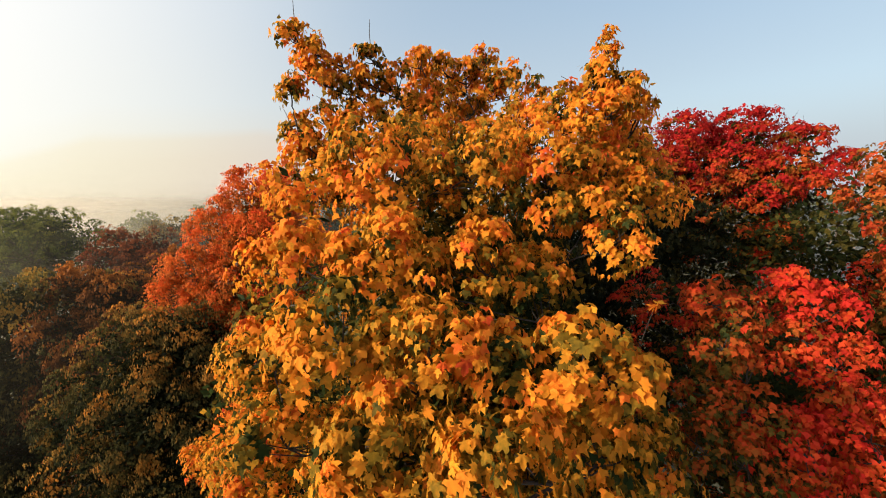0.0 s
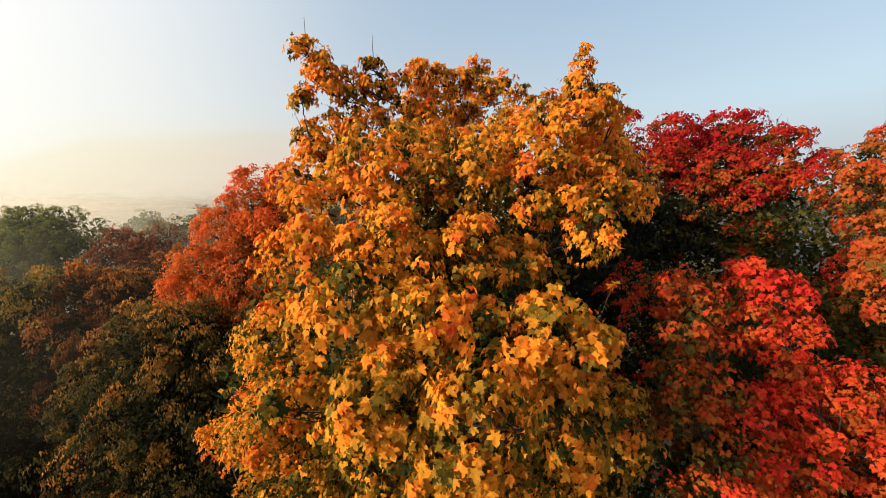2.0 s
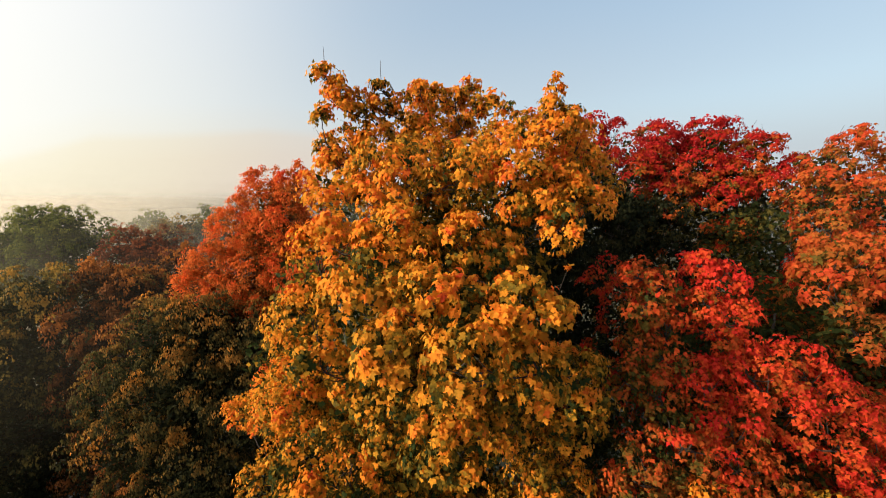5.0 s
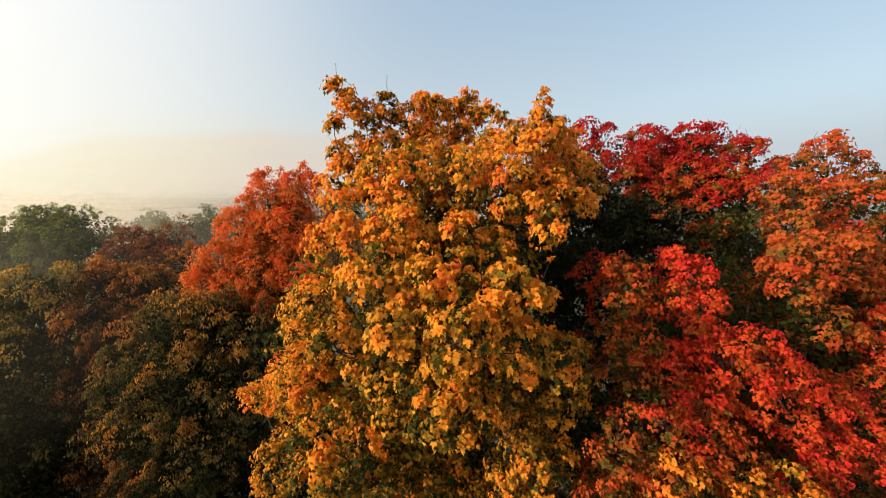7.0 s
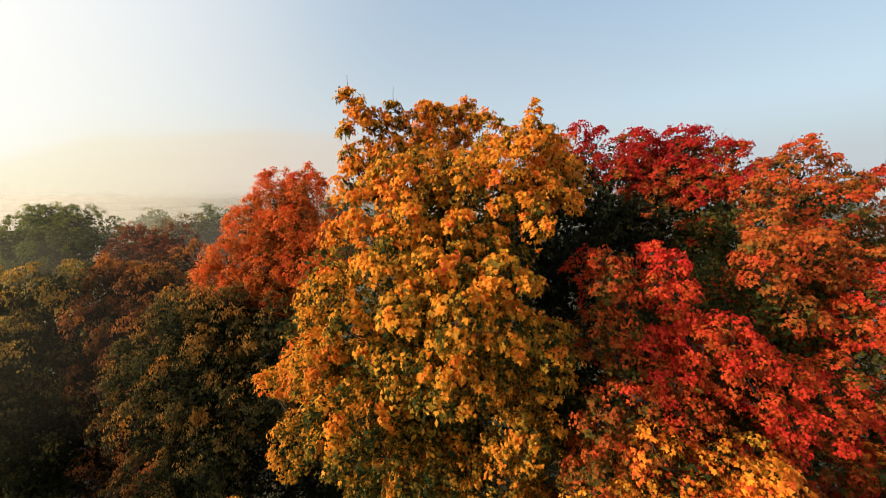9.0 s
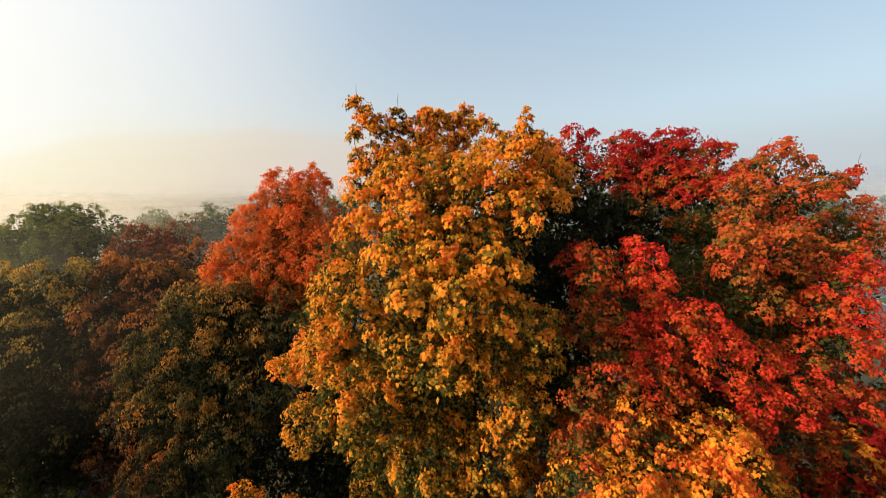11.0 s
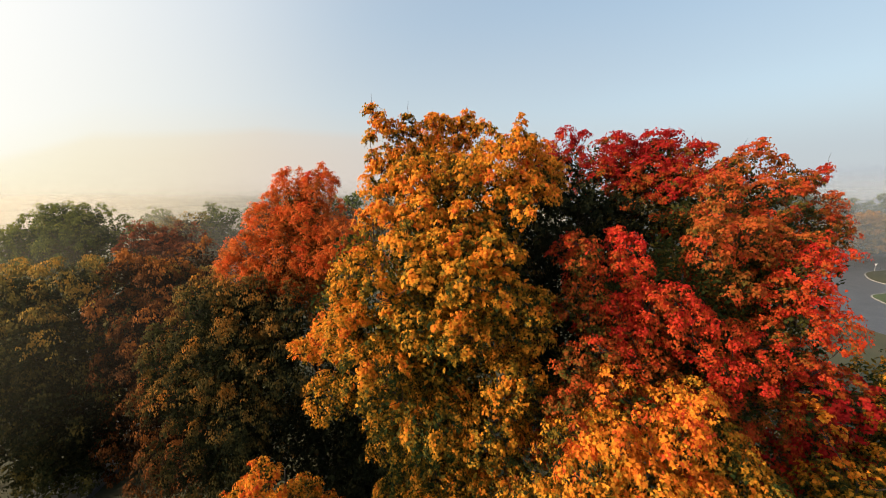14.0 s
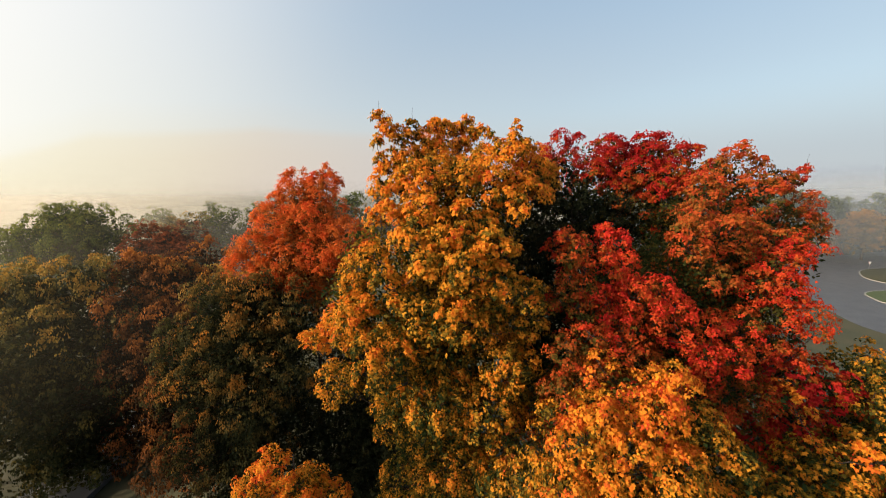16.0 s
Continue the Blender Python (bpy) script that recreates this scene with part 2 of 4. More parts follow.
def ground_z(x, y):
    """The hill falls away to a valley on one side."""
    k = min(1.0, max(0.0, (-4.0 - x) / 30.0))
    return -9.0 * k * k * (3 - 2 * k)


def tree(name, label, at, lobes, leaf, clump=0.3, size=0.11, per=60, tmpl=FULL, ripe_shade=(0.35, 0.6), droop=0.95, seed=1, singles=0, wisps=0, back=0.4,
         trunk_r=0.22, group="autumn trees on the hill", density=1.0, category="tree", inner=0.28, fill=1.0, late=0.2, gaps=-0.36, near_y=None, core=(), curve=1.0, twig=0.012, stem_top=None, mirror=0.9, shoot=1.0, inner_shade=0.04, tall=0.9, under=-0.4, loose=0.2, dome_light=0.34, drape=0.0):
    """A tree: trunk, one limb to each bough of the crown, twigs to each clump of leaves, and the leaves."""
    rng = np.random.default_rng(seed)
    x0, y0 = at
    base = Vector((x0, y0, ground_z(x0, y0) - 0.1))
    root = thing(name, base, label, category, group)
    front = np.array([(*b, 0.0)[:5] for b in lobes], float)    # x, y, z, radius, ripeness over the rest; below zero also paints shade
    rear = front.copy()
    rear[:, 0] = x0 + (x0 - rear[:, 0]) * mirror + rng.normal(0, 0.2, len(rear))
    rear[:, 1] = np.maximum(2 * y0 - rear[:, 1], y0 + 0.2)
    rear[:, 3] *= 1.12
    sets = [(front, density)] + ([(rear, back * density)] if back else [])
    every = np.concatenate([s for s, _ in sets])
    zmin, zmax = (every[:, 2] - every[:, 3]).min(), (every[:, 2] + every[:, 3]).max()
    # trunk
    crown_mid = Vector((*every[:, :2].mean(0), 0))
    top = stem_top or (zmin + (zmax - zmin) * 0.8)
    def axis_at(z):
        k = max(0.0, min(1.0, (z - base.z) / (top - base.z)))
        lean = crown_mid - Vector((x0, y0, 0))
        wob = Vector((math.sin(k * 5 + seed), math.cos(k * 4 + seed), 0)) * trunk_r * 0.7 * k
        return Vector((x0, y0, z)) + Vector((lean.x, lean.y, 0)) * 0.5 * k * k + wob, trunk_r * (1 - 0.88 * k)
    tb = Tubes()
    zs = [base.z + (top - base.z) * i / 12 for i in range(13)]
    radii = [axis_at(z)[1] * (1.7 if i == 0 else 1.15 if i == 1 else 1) for i, z in enumerate(zs)]
    tb.add([axis_at(z)[0] for z in zs], radii, 10)
    part("trunk", tb.mesh("trunk", base, BARK), root, "ridged grey-brown bark")
    P, A, N, S, Q, K = [], [], [], [], [], []
    for si, (lobe_set, dens) in enumerate(sets):
        joints = [axis_at(z) for z in zs[3:]]
        for cx, cy, cz, r, shift in sorted(lobe_set.tolist(), key=lambda v: v[2] + 0.6 * math.hypot(v[0] - x0, v[1] - y0)):
            c = np.array((cx, cy, cz))
            cl = min(clump, 0.62 * r)
            n = max(5, int(3.6 * (r / cl) ** 2 * dens))
            d = ball_points(n, rng)
            p = c + d * max(r - 0.6 * cl, 0.35 * r) * rng.uniform(0.72, 1.05, (n, 1)) * np.array((1, 1, 0.95))
            keep = np.ones(n, bool)
            for other in every:
                if abs(other[:3] - c).sum() > 1e-6:
                    keep &= np.linalg.norm(p - other[:3], axis=1) > 0.62 * other[3]
            keep &= np.array([noise.noise(Vector(q) * (0.55 / cl)) > gaps for q in p])
            keep &= (d[:, 2] > under) | (rng.random(n) < 0.3)
            p, d = p[keep], d[keep]
            # limb and its twigs
            limb = Tubes()
            c_v = Vector(c)
            best = None
            for q, rq in joints:
                away = c_v - q
                if away.z < 0.25 * away.length:
                    continue
                cost = away.length + 0.25 * math.hypot(q.x - x0, q.y - y0)
                if best is None or cost < best[0]:
                    best = (cost, q, rq)
            j, rj = best[1:] if best else axis_at(max(base.z + 1.0, cz - 1.5))
            mid = (j + c_v) / 2 + Vector((rng.normal(0, 0.1), rng.normal(0, 0.1), -0.06)) * (c_v - j).length
            r0 = max(twig, min(rj * 0.8, 0.012 + 0.014 * (c_v - j).length + 0.02 * r))
            pts, rads = [], []
            for i in range(8):
                k = i / 7
                bend = Vector((rng.normal(0, 0.02), rng.normal(0, 0.02), rng.normal(0, 0.01))) * ((c_v - j).length if 0 < i < 7 else 0)
                pts.append(j * (1 - k) ** 2 + mid * 2 * k * (1 - k) + c_v * k * k + bend)
                rads.append(max(twig * 0.8, r0 * (1 - 0.75 * k)))
            joints += list(zip(pts[2:], rads[2:]))
            limb.add(pts, rads, 6)
            for q in p[:: (1 if si == 0 else 3)]:
                s = pts[int(rng.integers(4, 8))]
                e = Vector(q)
                limb.add([s, (s + e) / 2 + Vector((0, 0, -0.12 * (e - s).length)), e], [twig, twig * 0.75, twig * 0.4], 3)
            if wisps and si == 0 and len(p) and cz + r > zmax - wisps:
                for q in p[p[:, 2] > cz + 0.4 * r]:
                    if rng.random() < 0.5:
                        e = Vector(q)
                        h = rng.uniform(0.25, 0.6) * shoot * clump / 0.3
                        limb.add([e - Vector((0, 0, 0.1)), e + Vector((rng.normal(0, 0.03), rng.normal(0, 0.03), h * 0.6)), e + Vector((rng.normal(0, 0.08), rng.normal(0, 0.06), h))], [twig * 0.7, twig * 0.5, twig * 0.32], 3)
                        if rng.random() < 0.7:
                            nl = int(7 * shoot)
                            hp = np.array(e)[None] + np.stack([rng.normal(0, 0.045, nl), rng.normal(0, 0.045, nl), rng.uniform(0.0, 0.75 * h, nl)], 1)
                            hn = unit(rng.normal(0, 1, (nl, 3)) + np.array((0, -0.5, 0.4)))
                            ha = np.array((0, 0, -0.8)) + rng.normal(0, 0.5, (nl, 3))
                            P.append(hp), A.append(unit(ha - (ha * hn).sum(1, keepdims=True) * hn)), N.append(hn), S.append(size * rng.uniform(0.55, 0.95, nl)), Q.append(np.full(nl, ripe_shade[1] - 0.12)), K.append(np.zeros(nl, int))
            part("limb", limb.mesh("limb", base, BARK), root)
            # big inner leaves of the bough, their colour darkened to stand for shade
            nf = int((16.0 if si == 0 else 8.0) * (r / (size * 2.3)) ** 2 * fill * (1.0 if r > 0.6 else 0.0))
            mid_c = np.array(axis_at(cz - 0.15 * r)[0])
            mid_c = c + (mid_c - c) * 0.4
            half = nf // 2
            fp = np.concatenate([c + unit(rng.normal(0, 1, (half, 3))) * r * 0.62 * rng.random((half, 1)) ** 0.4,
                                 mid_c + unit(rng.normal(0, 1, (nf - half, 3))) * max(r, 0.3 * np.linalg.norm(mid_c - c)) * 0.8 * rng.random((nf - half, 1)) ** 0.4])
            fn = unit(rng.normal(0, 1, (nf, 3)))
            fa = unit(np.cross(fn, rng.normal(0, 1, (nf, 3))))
            P.append(fp), A.append(fa), N.append(fn), S.append(size * rng.uniform(1.2, 2.2, nf)), Q.append(np.full(nf, inner_shade) + rng.normal(0, 0.05, nf)), K.append(np.ones(nf, int))
            if not len(p):
                continue
            # leaves: each twig's end carries a dome of shoots, each shoot a rosette of hanging leaves
            m = len(p)
            cnt = max(8, int(per * (1.0 if si == 0 else 0.8) * (cl / clump) ** 1.3))
            up = unit(d * 0.8 + np.array((0, 0, 0.45)))
            rc = cl * rng.uniform(0.7, 1.3, (m, 1, 1))
            tufts = max(3, cnt // 7)
            td = unit(rng.normal(0, 1, (m, tufts, 3)))
            dots = (td * up[:, None]).sum(2, keepdims=True)
            td = unit(np.where(dots < -0.2, td - 2 * dots * up[:, None], td) + 0.2 * up[:, None])
            shape = rng.uniform(0.72, 1.3, (m, 1, 3)) * np.array((1.04, 1.04, tall))
            centre = p[:, None] + td * rc * shape * rng.uniform(1 - 1.1 * loose, 1 + loose, (m, tufts, 1))
            ta = unit(td * 0.8 + np.array((0, 0, 0.5)) + rng.normal(0, 0.15, (m, tufts, 3)))
            e1 = unit(np.cross(ta, rng.normal(0, 1, (m, tufts, 3))))
            e2 = np.cross(ta, e1)
            shoot_of = np.arange(cnt) % tufts
            turn = ((np.arange(cnt) // tufts) * 2.4)[None, :, None] + rng.normal(0, 0.35, (m, cnt, 1))
            arm = np.cos(turn) * e1[:, shoot_of] + np.sin(turn) * e2[:, shoot_of]
            lp = centre[:, shoot_of] + size * (arm * rng.uniform(0.25, 0.85, (m, cnt, 1)) + ta[:, shoot_of] * rng.uniform(-0.25, 0.25, (m, cnt, 1)))
            deep_in = rng.random((m, cnt, 1)) < inner
            lp = np.where(deep_in, p[:, None] + (lp - p[:, None]) * rng.uniform(0.3, 0.8, (m, cnt, 1)), lp)
            lp[:, :, 2] += 0.35 * size
            rough = 0.24 - 0.12 * drape
            g = arm * 0.6 * (1 - 0.7 * drape) + np.array((0, 0, -droop)) + 0.2 * td[:, shoot_of] + rng.normal(0, rough, (m, cnt, 3))
            ax = unit(g)
            nn = ta[:, shoot_of] * 0.7 + td[:, shoot_of] * (0.5 + 0.5 * drape) + rng.normal(0, rough, (m, cnt, 3))
            nn = unit(nn - (nn * ax).sum(2, keepdims=True) * ax)
            # ripeness by height; the low end also paints shade on lower boughs
            tone = ripe_shade[0] + (ripe_shade[1] - ripe_shade[0]) * np.clip((p[:, 2] - zmin) / (zmax - zmin), 0, 1) ** curve + shift
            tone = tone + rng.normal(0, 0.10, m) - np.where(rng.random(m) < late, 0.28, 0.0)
            # shoot tops brighter, undersides darker: light put into the leaf tone
            tuft_tone = dome_light * ((td * up[:, None]).sum(2) - 0.59) + rng.normal(0, 0.08, (m, tufts))
            # leaves deep in the clump are darkened too, as painted shade
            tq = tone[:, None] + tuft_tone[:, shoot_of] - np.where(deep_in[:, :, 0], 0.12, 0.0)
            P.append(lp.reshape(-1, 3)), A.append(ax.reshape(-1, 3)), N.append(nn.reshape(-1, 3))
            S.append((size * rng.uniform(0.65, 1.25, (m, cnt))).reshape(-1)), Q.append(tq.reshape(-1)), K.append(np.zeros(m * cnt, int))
    P, A, N, S, Q, K = (np.concatenate(a) for a in (P, A, N, S, Q, K))
    # balls of near-black leaves put in as shade between the boughs
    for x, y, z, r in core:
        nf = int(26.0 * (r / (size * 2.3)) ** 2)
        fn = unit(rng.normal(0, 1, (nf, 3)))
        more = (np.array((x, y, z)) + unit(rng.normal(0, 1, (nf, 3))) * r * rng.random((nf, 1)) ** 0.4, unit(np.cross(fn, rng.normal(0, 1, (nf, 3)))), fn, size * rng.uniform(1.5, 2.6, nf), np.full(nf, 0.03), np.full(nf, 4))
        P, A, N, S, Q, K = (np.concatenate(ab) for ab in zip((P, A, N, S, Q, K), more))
    inside = np.zeros(len(P), int)
    fi = np.nonzero(K == 1)[0]
    deep = np.zeros(len(fi), bool)
    for x, y, z, r in every[:, :4]:
        gap = np.linalg.norm(P[fi] - np.array((x, y, z)), axis=1)
        inside[fi] += gap < 1.2 * r
        deep |= gap + 0.3 * S[fi] < 0.66 * r
    inside[fi] += deep * 2
    ok = (K != 1) | (inside > 1)
    P, A, N, S, Q, K = (a[ok] for a in (P, A, N, S, Q, K))
    Q = np.clip(Q, 0.02, 0.98)
    chosen = np.zeros(len(P), bool)
    if singles:
        face = np.argsort(P[:, 1] + 0.15 * np.abs(P[:, 0] - x0))[: singles * 5]
        chosen[rng.choice(face, singles, replace=False)] = True
    K[K == 4] = 1
    K[chosen] = 3
    if near_y is not None:
        K[(K == 0) & (P[:, 1] > near_y)] = 2
        K[(K == 2) & (P[:, 1] > near_y + 1.6)] = 5
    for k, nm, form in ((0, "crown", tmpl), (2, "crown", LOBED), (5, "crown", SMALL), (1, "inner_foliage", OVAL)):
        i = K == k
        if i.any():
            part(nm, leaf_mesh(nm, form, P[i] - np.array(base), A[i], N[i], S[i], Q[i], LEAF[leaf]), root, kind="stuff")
    if singles:
        forms = [leaf_mesh("leaf", FULL, np.zeros((1, 3)), np.array([(0, 1.0, 0)]), np.array([(0, 0, 1.0)]), np.ones(1), np.array([q]), LEAF_ONE[leaf]) for q in (0.25, 0.45, 0.6, 0.75)]
        for i in np.nonzero(chosen)[0]:
            k = int(np.argmin(np.abs(np.array((0.25, 0.45, 0.6, 0.75)) - Q[i])))
            ob = new("leaf", forms[k])
            ob.parent = root
            ob.matrix_parent_inverse = Matrix.Identity(4)
            s = np.cross(A[i], N[i])
            m3 = Matrix(np.stack([s, A[i], N[i]], 1).tolist())
            ob.matrix_basis = Matrix.LocRotScale(Vector(P[i]) - base, m3.to_quaternion(), (S[i],) * 3)
    return root


# ---- the ground, the road and the mist ----
def build_ground():
    xs = sorted(set([-2500, -1200, -600, -350, -220, -150, -110, -85, -65, 160, 220, 350, 600, 1200, 2500] + list(range(-50, 150, 5))))
    ys = sorted(set([-2500, -900, -300, -120, 220, 280, 350, 450, 600, 900, 1400, 2500] + list(range(-60, 200, 6))))
    verts = []
    for y in ys:
        for x in xs:
            z = ground_z(x, y)
            if x < 30:
                z += 0.5 * noise.noise(Vector((x * 0.05, y * 0.05, 0))) * min(1, max(0, (30 - x) / 20))
            verts.append((x, y, z))
    w = len(xs)
    faces = [(j * w + i, j * w + i + 1, (j + 1) * w + i + 1, (j + 1) * w + i) for j in range(len(ys) - 1) for i in range(w - 1)]
    me = mesh_from("ground", verts, faces, GRASS)
    me.shade_smooth()
    ob = new("ground", me)
    return tagged(ob, "damp mown grass hillside falling into a misty valley", "ground", kind="structure")


build_ground()


def slab(name, outline, z0, z1, mat):
    n = len(outline)
    verts = [(x, y, z0) for x, y in outline] + [(x, y, z1) for x, y in outline]
    faces = [tuple(range(n, 2 * n)), tuple(reversed(range(n)))] + [(i, (i + 1) % n, n + (i + 1) % n, n + i) for i in range(n)]
    return mesh_from(name, verts, faces, mat)


def smooth_loop(pts, steps=6):
    out = []
    n = len(pts)
    for i in range(n):
        p0, p1, p2, p3 = (Vector(pts[(i + k - 1) % n]) for k in range(4))
        for s in range(steps):
            t = s / steps
            out.append(tuple(0.5 * (2 * p1 + (p2 - p0) * t + (2 * p0 - 5 * p1 + 4 * p2 - p3) * t * t + (3 * p1 - p0 - 3 * p2 + p3) * t ** 3)))
    return out


def inset(loop, by):
    n, out = len(loop), []
    for i in range(n):
        a, b = Vector(loop[i - 1]), Vector(loop[(i + 1) % n])
        t = (b - a).normalized()
        out.append(tuple(Vector(loop[i]) + Vector((-t.y, t.x)) * by))
    return out


road = new("road", slab("road", smooth_loop([(50, 24), (69, 41), (72, 52), (80, 66), (98, 88), (118, 108), (150, 122), (210, 132), (210, 60), (150, 36), (110, 20), (70, 10)]), -0.2, 0.03, ASPHALT))
tagged(road, "grey worn asphalt road junction", "road", kind="structure")


def island(loop, mat, label):
    root = thing("traffic_island", (0, 0, 0), label, "traffic island", "kerbed islands at the junction")
    ring = smooth_loop(loop)
    inner = inset(ring, 0.25)
    n = len(ring)
    verts = [(x, y, 0.0) for x, y in ring] + [(x, y, 0.17) for x, y in ring] + [(x, y, 0.17) for x, y in inner] + [(x, y, 0.0) for x, y in inner]
    faces = [(a * n + i, a * n + (i + 1) % n, ((a + 1) % 4) * n + (i + 1) % n, ((a + 1) % 4) * n + i) for a in range(4) for i in range(n)]
    part("kerb", mesh_from("kerb", verts, faces, CONCRETE), root, "pale concrete kerb")
    part("lawn", slab("lawn", inner, 0.0, 0.20, mat), root, "short grass")
    return root


island([(117, 88), (113, 81), (116, 77), (130, 79), (150, 86), (160, 95), (146, 98), (128, 96)], GRASS, "kerbed island of dull grass in the junction")
island([(98, 71), (93, 66), (92, 62), (100, 60), (118, 62), (136, 68), (130, 74), (112, 73)], LAWN, "kerbed island of green grass in the junction")


def yield_sign(at):
    root = thing("road_sign", at, "white triangular give-way sign on a thin steel post", "sign")
    tb = Tubes()
    tb.add([(0, 0, -0.1), (0, 0, 2.4)], [0.035, 0.035], 8)
    part("post", tb.mesh("post", (0, 0, 0), STEEL), root)
    for nm, s, y, mt in (("plate", 0.56, 0.0, SIGN_WHITE), ("border", 0.60, 0.02, SIGN_RED)):
        tri = [(math.sin(a) * s, math.cos(a) * s) for a in (math.pi, math.pi / 3, -math.pi / 3)]
        verts = [(x, y - 0.05, z + 2.1) for x, z in tri] + [(x, y - 0.035, z + 2.1) for x, z in tri]
        part(nm, mesh_from(nm, verts, [(0, 1, 2), (5, 4, 3), (0, 3, 4, 1), (1, 4, 5, 2), (2, 5, 3, 0)], mt), root)


yield_sign((128.8, 95.8, 0.15))

# a strip of the lane in the valley
lane = new("lane", slab("lane", [(-46, -12), (-37, -12), (-36, 20), (-38, 40), (-45, 40), (-43, 20)], -9.6, -8.4, ASPHALT))
tagged(lane, "narrow grey lane below the trees", "road", kind="structure")


def mist_material(name, thick, z_low, z_high, tone, pass_on, floor):
    m, nt, o = material(name)
    geo = nt.nodes.new("ShaderNodeNewGeometry")
    sp = nt.nodes.new("ShaderNodeSeparateXYZ")
    link(nt, geo.outputs["Position"], sp.inputs[0])
    mr = node(nt, "ShaderNodeMapRange", **{"From Min": z_low, "From Max": z_high, "To Min": thick, "To Max": 0.0})
    mr.interpolation_type = "SMOOTHSTEP"
    wob = math_node(nt, "MULTIPLY", math_node(nt, "SUBTRACT", noise_node(nt, 0.02, 3.0), 0.5), 6.0)
    link(nt, math_node(nt, "ADD", sp.outputs["Z"], wob), mr.inputs["Value"])
    # thicker over the valley than over the road
    side = node(nt, "ShaderNodeMapRange", **{"From Min": -70.0, "From Max": 90.0, "To Min": 1.15, "To Max": 0.9})
    link(nt, sp.outputs["X"], side.inputs["Value"])
    low = node(nt, "ShaderNodeMapRange", **{"From Min": floor[0], "From Max": floor[1]})
    low.interpolation_type = "SMOOTHSTEP"
    link(nt, sp.outputs["Z"], low.inputs["Value"])
    tr = nt.nodes.new("ShaderNodeBsdfTransparent")
    df = node(nt, "ShaderNodeBsdfDiffuse", Color=(*tone, 1))
    tl = node(nt, "ShaderNodeBsdfTranslucent", Color=(*tone, 1))
    body = node(nt, "ShaderNodeMixShader", Fac=pass_on)
    link(nt, df.outputs[0], body.inputs[1]), link(nt, tl.outputs[0], body.inputs[2])
    mx = nt.nodes.new("ShaderNodeMixShader")
    link(nt, math_node(nt, "MULTIPLY", math_node(nt, "MULTIPLY", mr.outputs[0], side.outputs[0], True), low.outputs[0]), mx.inputs[0])
    link(nt, tr.outputs[0], mx.inputs[1]), link(nt, body.outputs[0], mx.inputs[2])
    link(nt, mx.outputs[0], o.inputs[0])
    return m


def mist_bank(radius, thick, z_low, z_high, tone, a0=-62, a1=70, pass_on=0.5, floor=(-9.0, 9.0)):
    n = 40
    verts, faces = [], []
    for i in range(n + 1):
        a = radians(a0 + (a1 - a0) * i / n)
        for z in (-12.0, z_high + 6):
            verts.append((radius * math.sin(a), radius * math.cos(a), z))
    for i in range(n):
        faces.append((2 * i, 2 * i + 2, 2 * i + 3, 2 * i + 1))
    me = mesh_from("mist_bank", verts, faces, mist_material("mist", thick, z_low, z_high, tone, pass_on, floor))
    me.shade_smooth()
    tagged(new("mist_bank", me), "thin pale morning mist lying over the valley", "mist", kind="structure")


# tones hold the light too: warm towards the sun, bluish and dim away
VALLEY_MIST, FAR_MIST, ROAD_MIST = (0.62, 0.58, 0.50), (0.58, 0.55, 0.50), (0.34, 0.39, 0.47)
for radius, thick, z_low, z_high in ((56, 0.05, -8, 26), (80, 0.10, -8, 30), (104, 0.14, -4, 32), (146, 0.34, 2, 32), (200, 0.5, 6, 33), (300, 0.6, 8, 30), (480, 0.7, 10, 29), (900, 0.8, 12, 30)):
    mist_bank(radius, thick, z_low, z_high, VALLEY_MIST if radius < 250 else FAR_MIST, a1=20, pass_on=0.7, floor=(-9.0 if z_low < 0 else -1.0, 9.0))
mist_bank(37.5, 0.036, -8, 27, VALLEY_MIST, a0=-85, a1=-20, pass_on=0.7, floor=(0.0, 14.0))
for radius, thick, z_low, z_high in ((146, 0.5, 12, 32), (168, 0.36, 13, 33), (200, 0.5, 6, 36), (300, 0.65, 10, 40), (480, 0.75, 12, 50), (900, 0.85, 12, 70)):
    mist_bank(radius, thick, z_low, z_high, ROAD_MIST if radius > 180 else (0.135, 0.155, 0.18), a0=20, floor=(-1.0, 9.0))

# ---- the trees ----
GOLD_TOP = [(-2.17, 5.3, 24.29, 0.18, -0.04), (-2.13, 5.3, 23.94, 0.2, -0.04), (-2.19, 5.2, 23.52, 0.18, -0.04), (-2.1, 5.1, 23.11, 0.21, -0.04), (-1.83, 5.3, 24.1, 0.2, -0.04), (-1.79, 5.4, 23.7, 0.24, -0.04), (-1.75, 5.2, 23.13, 0.25, -0.04), (-1.53, 5.5, 24.06, 0.19, -0.04), (-1.43, 5.5, 23.65, 0.22, -0.04), (-1.37, 5.3, 23.07, 0.25, -0.04), (-1.1, 5.6, 24.13, 0.21, -0.04), (-1.13, 5.6, 23.76, 0.24, -0.04), (-0.76, 5.8, 23.91, 0.25, -0.04), (-0.63, 5.8, 23.48, 0.29, -0.04), (-1.03, 5.6, 23.22, 0.23, -0.04), (-0.36, 6.0, 24.15, 0.26, -0.04), (0.01, 6.2, 24.14, 0.27, -0.04), (0.4, 6.3, 24.08, 0.26, -0.04), (-0.18, 6.0, 23.62, 0.28, -0.04)]
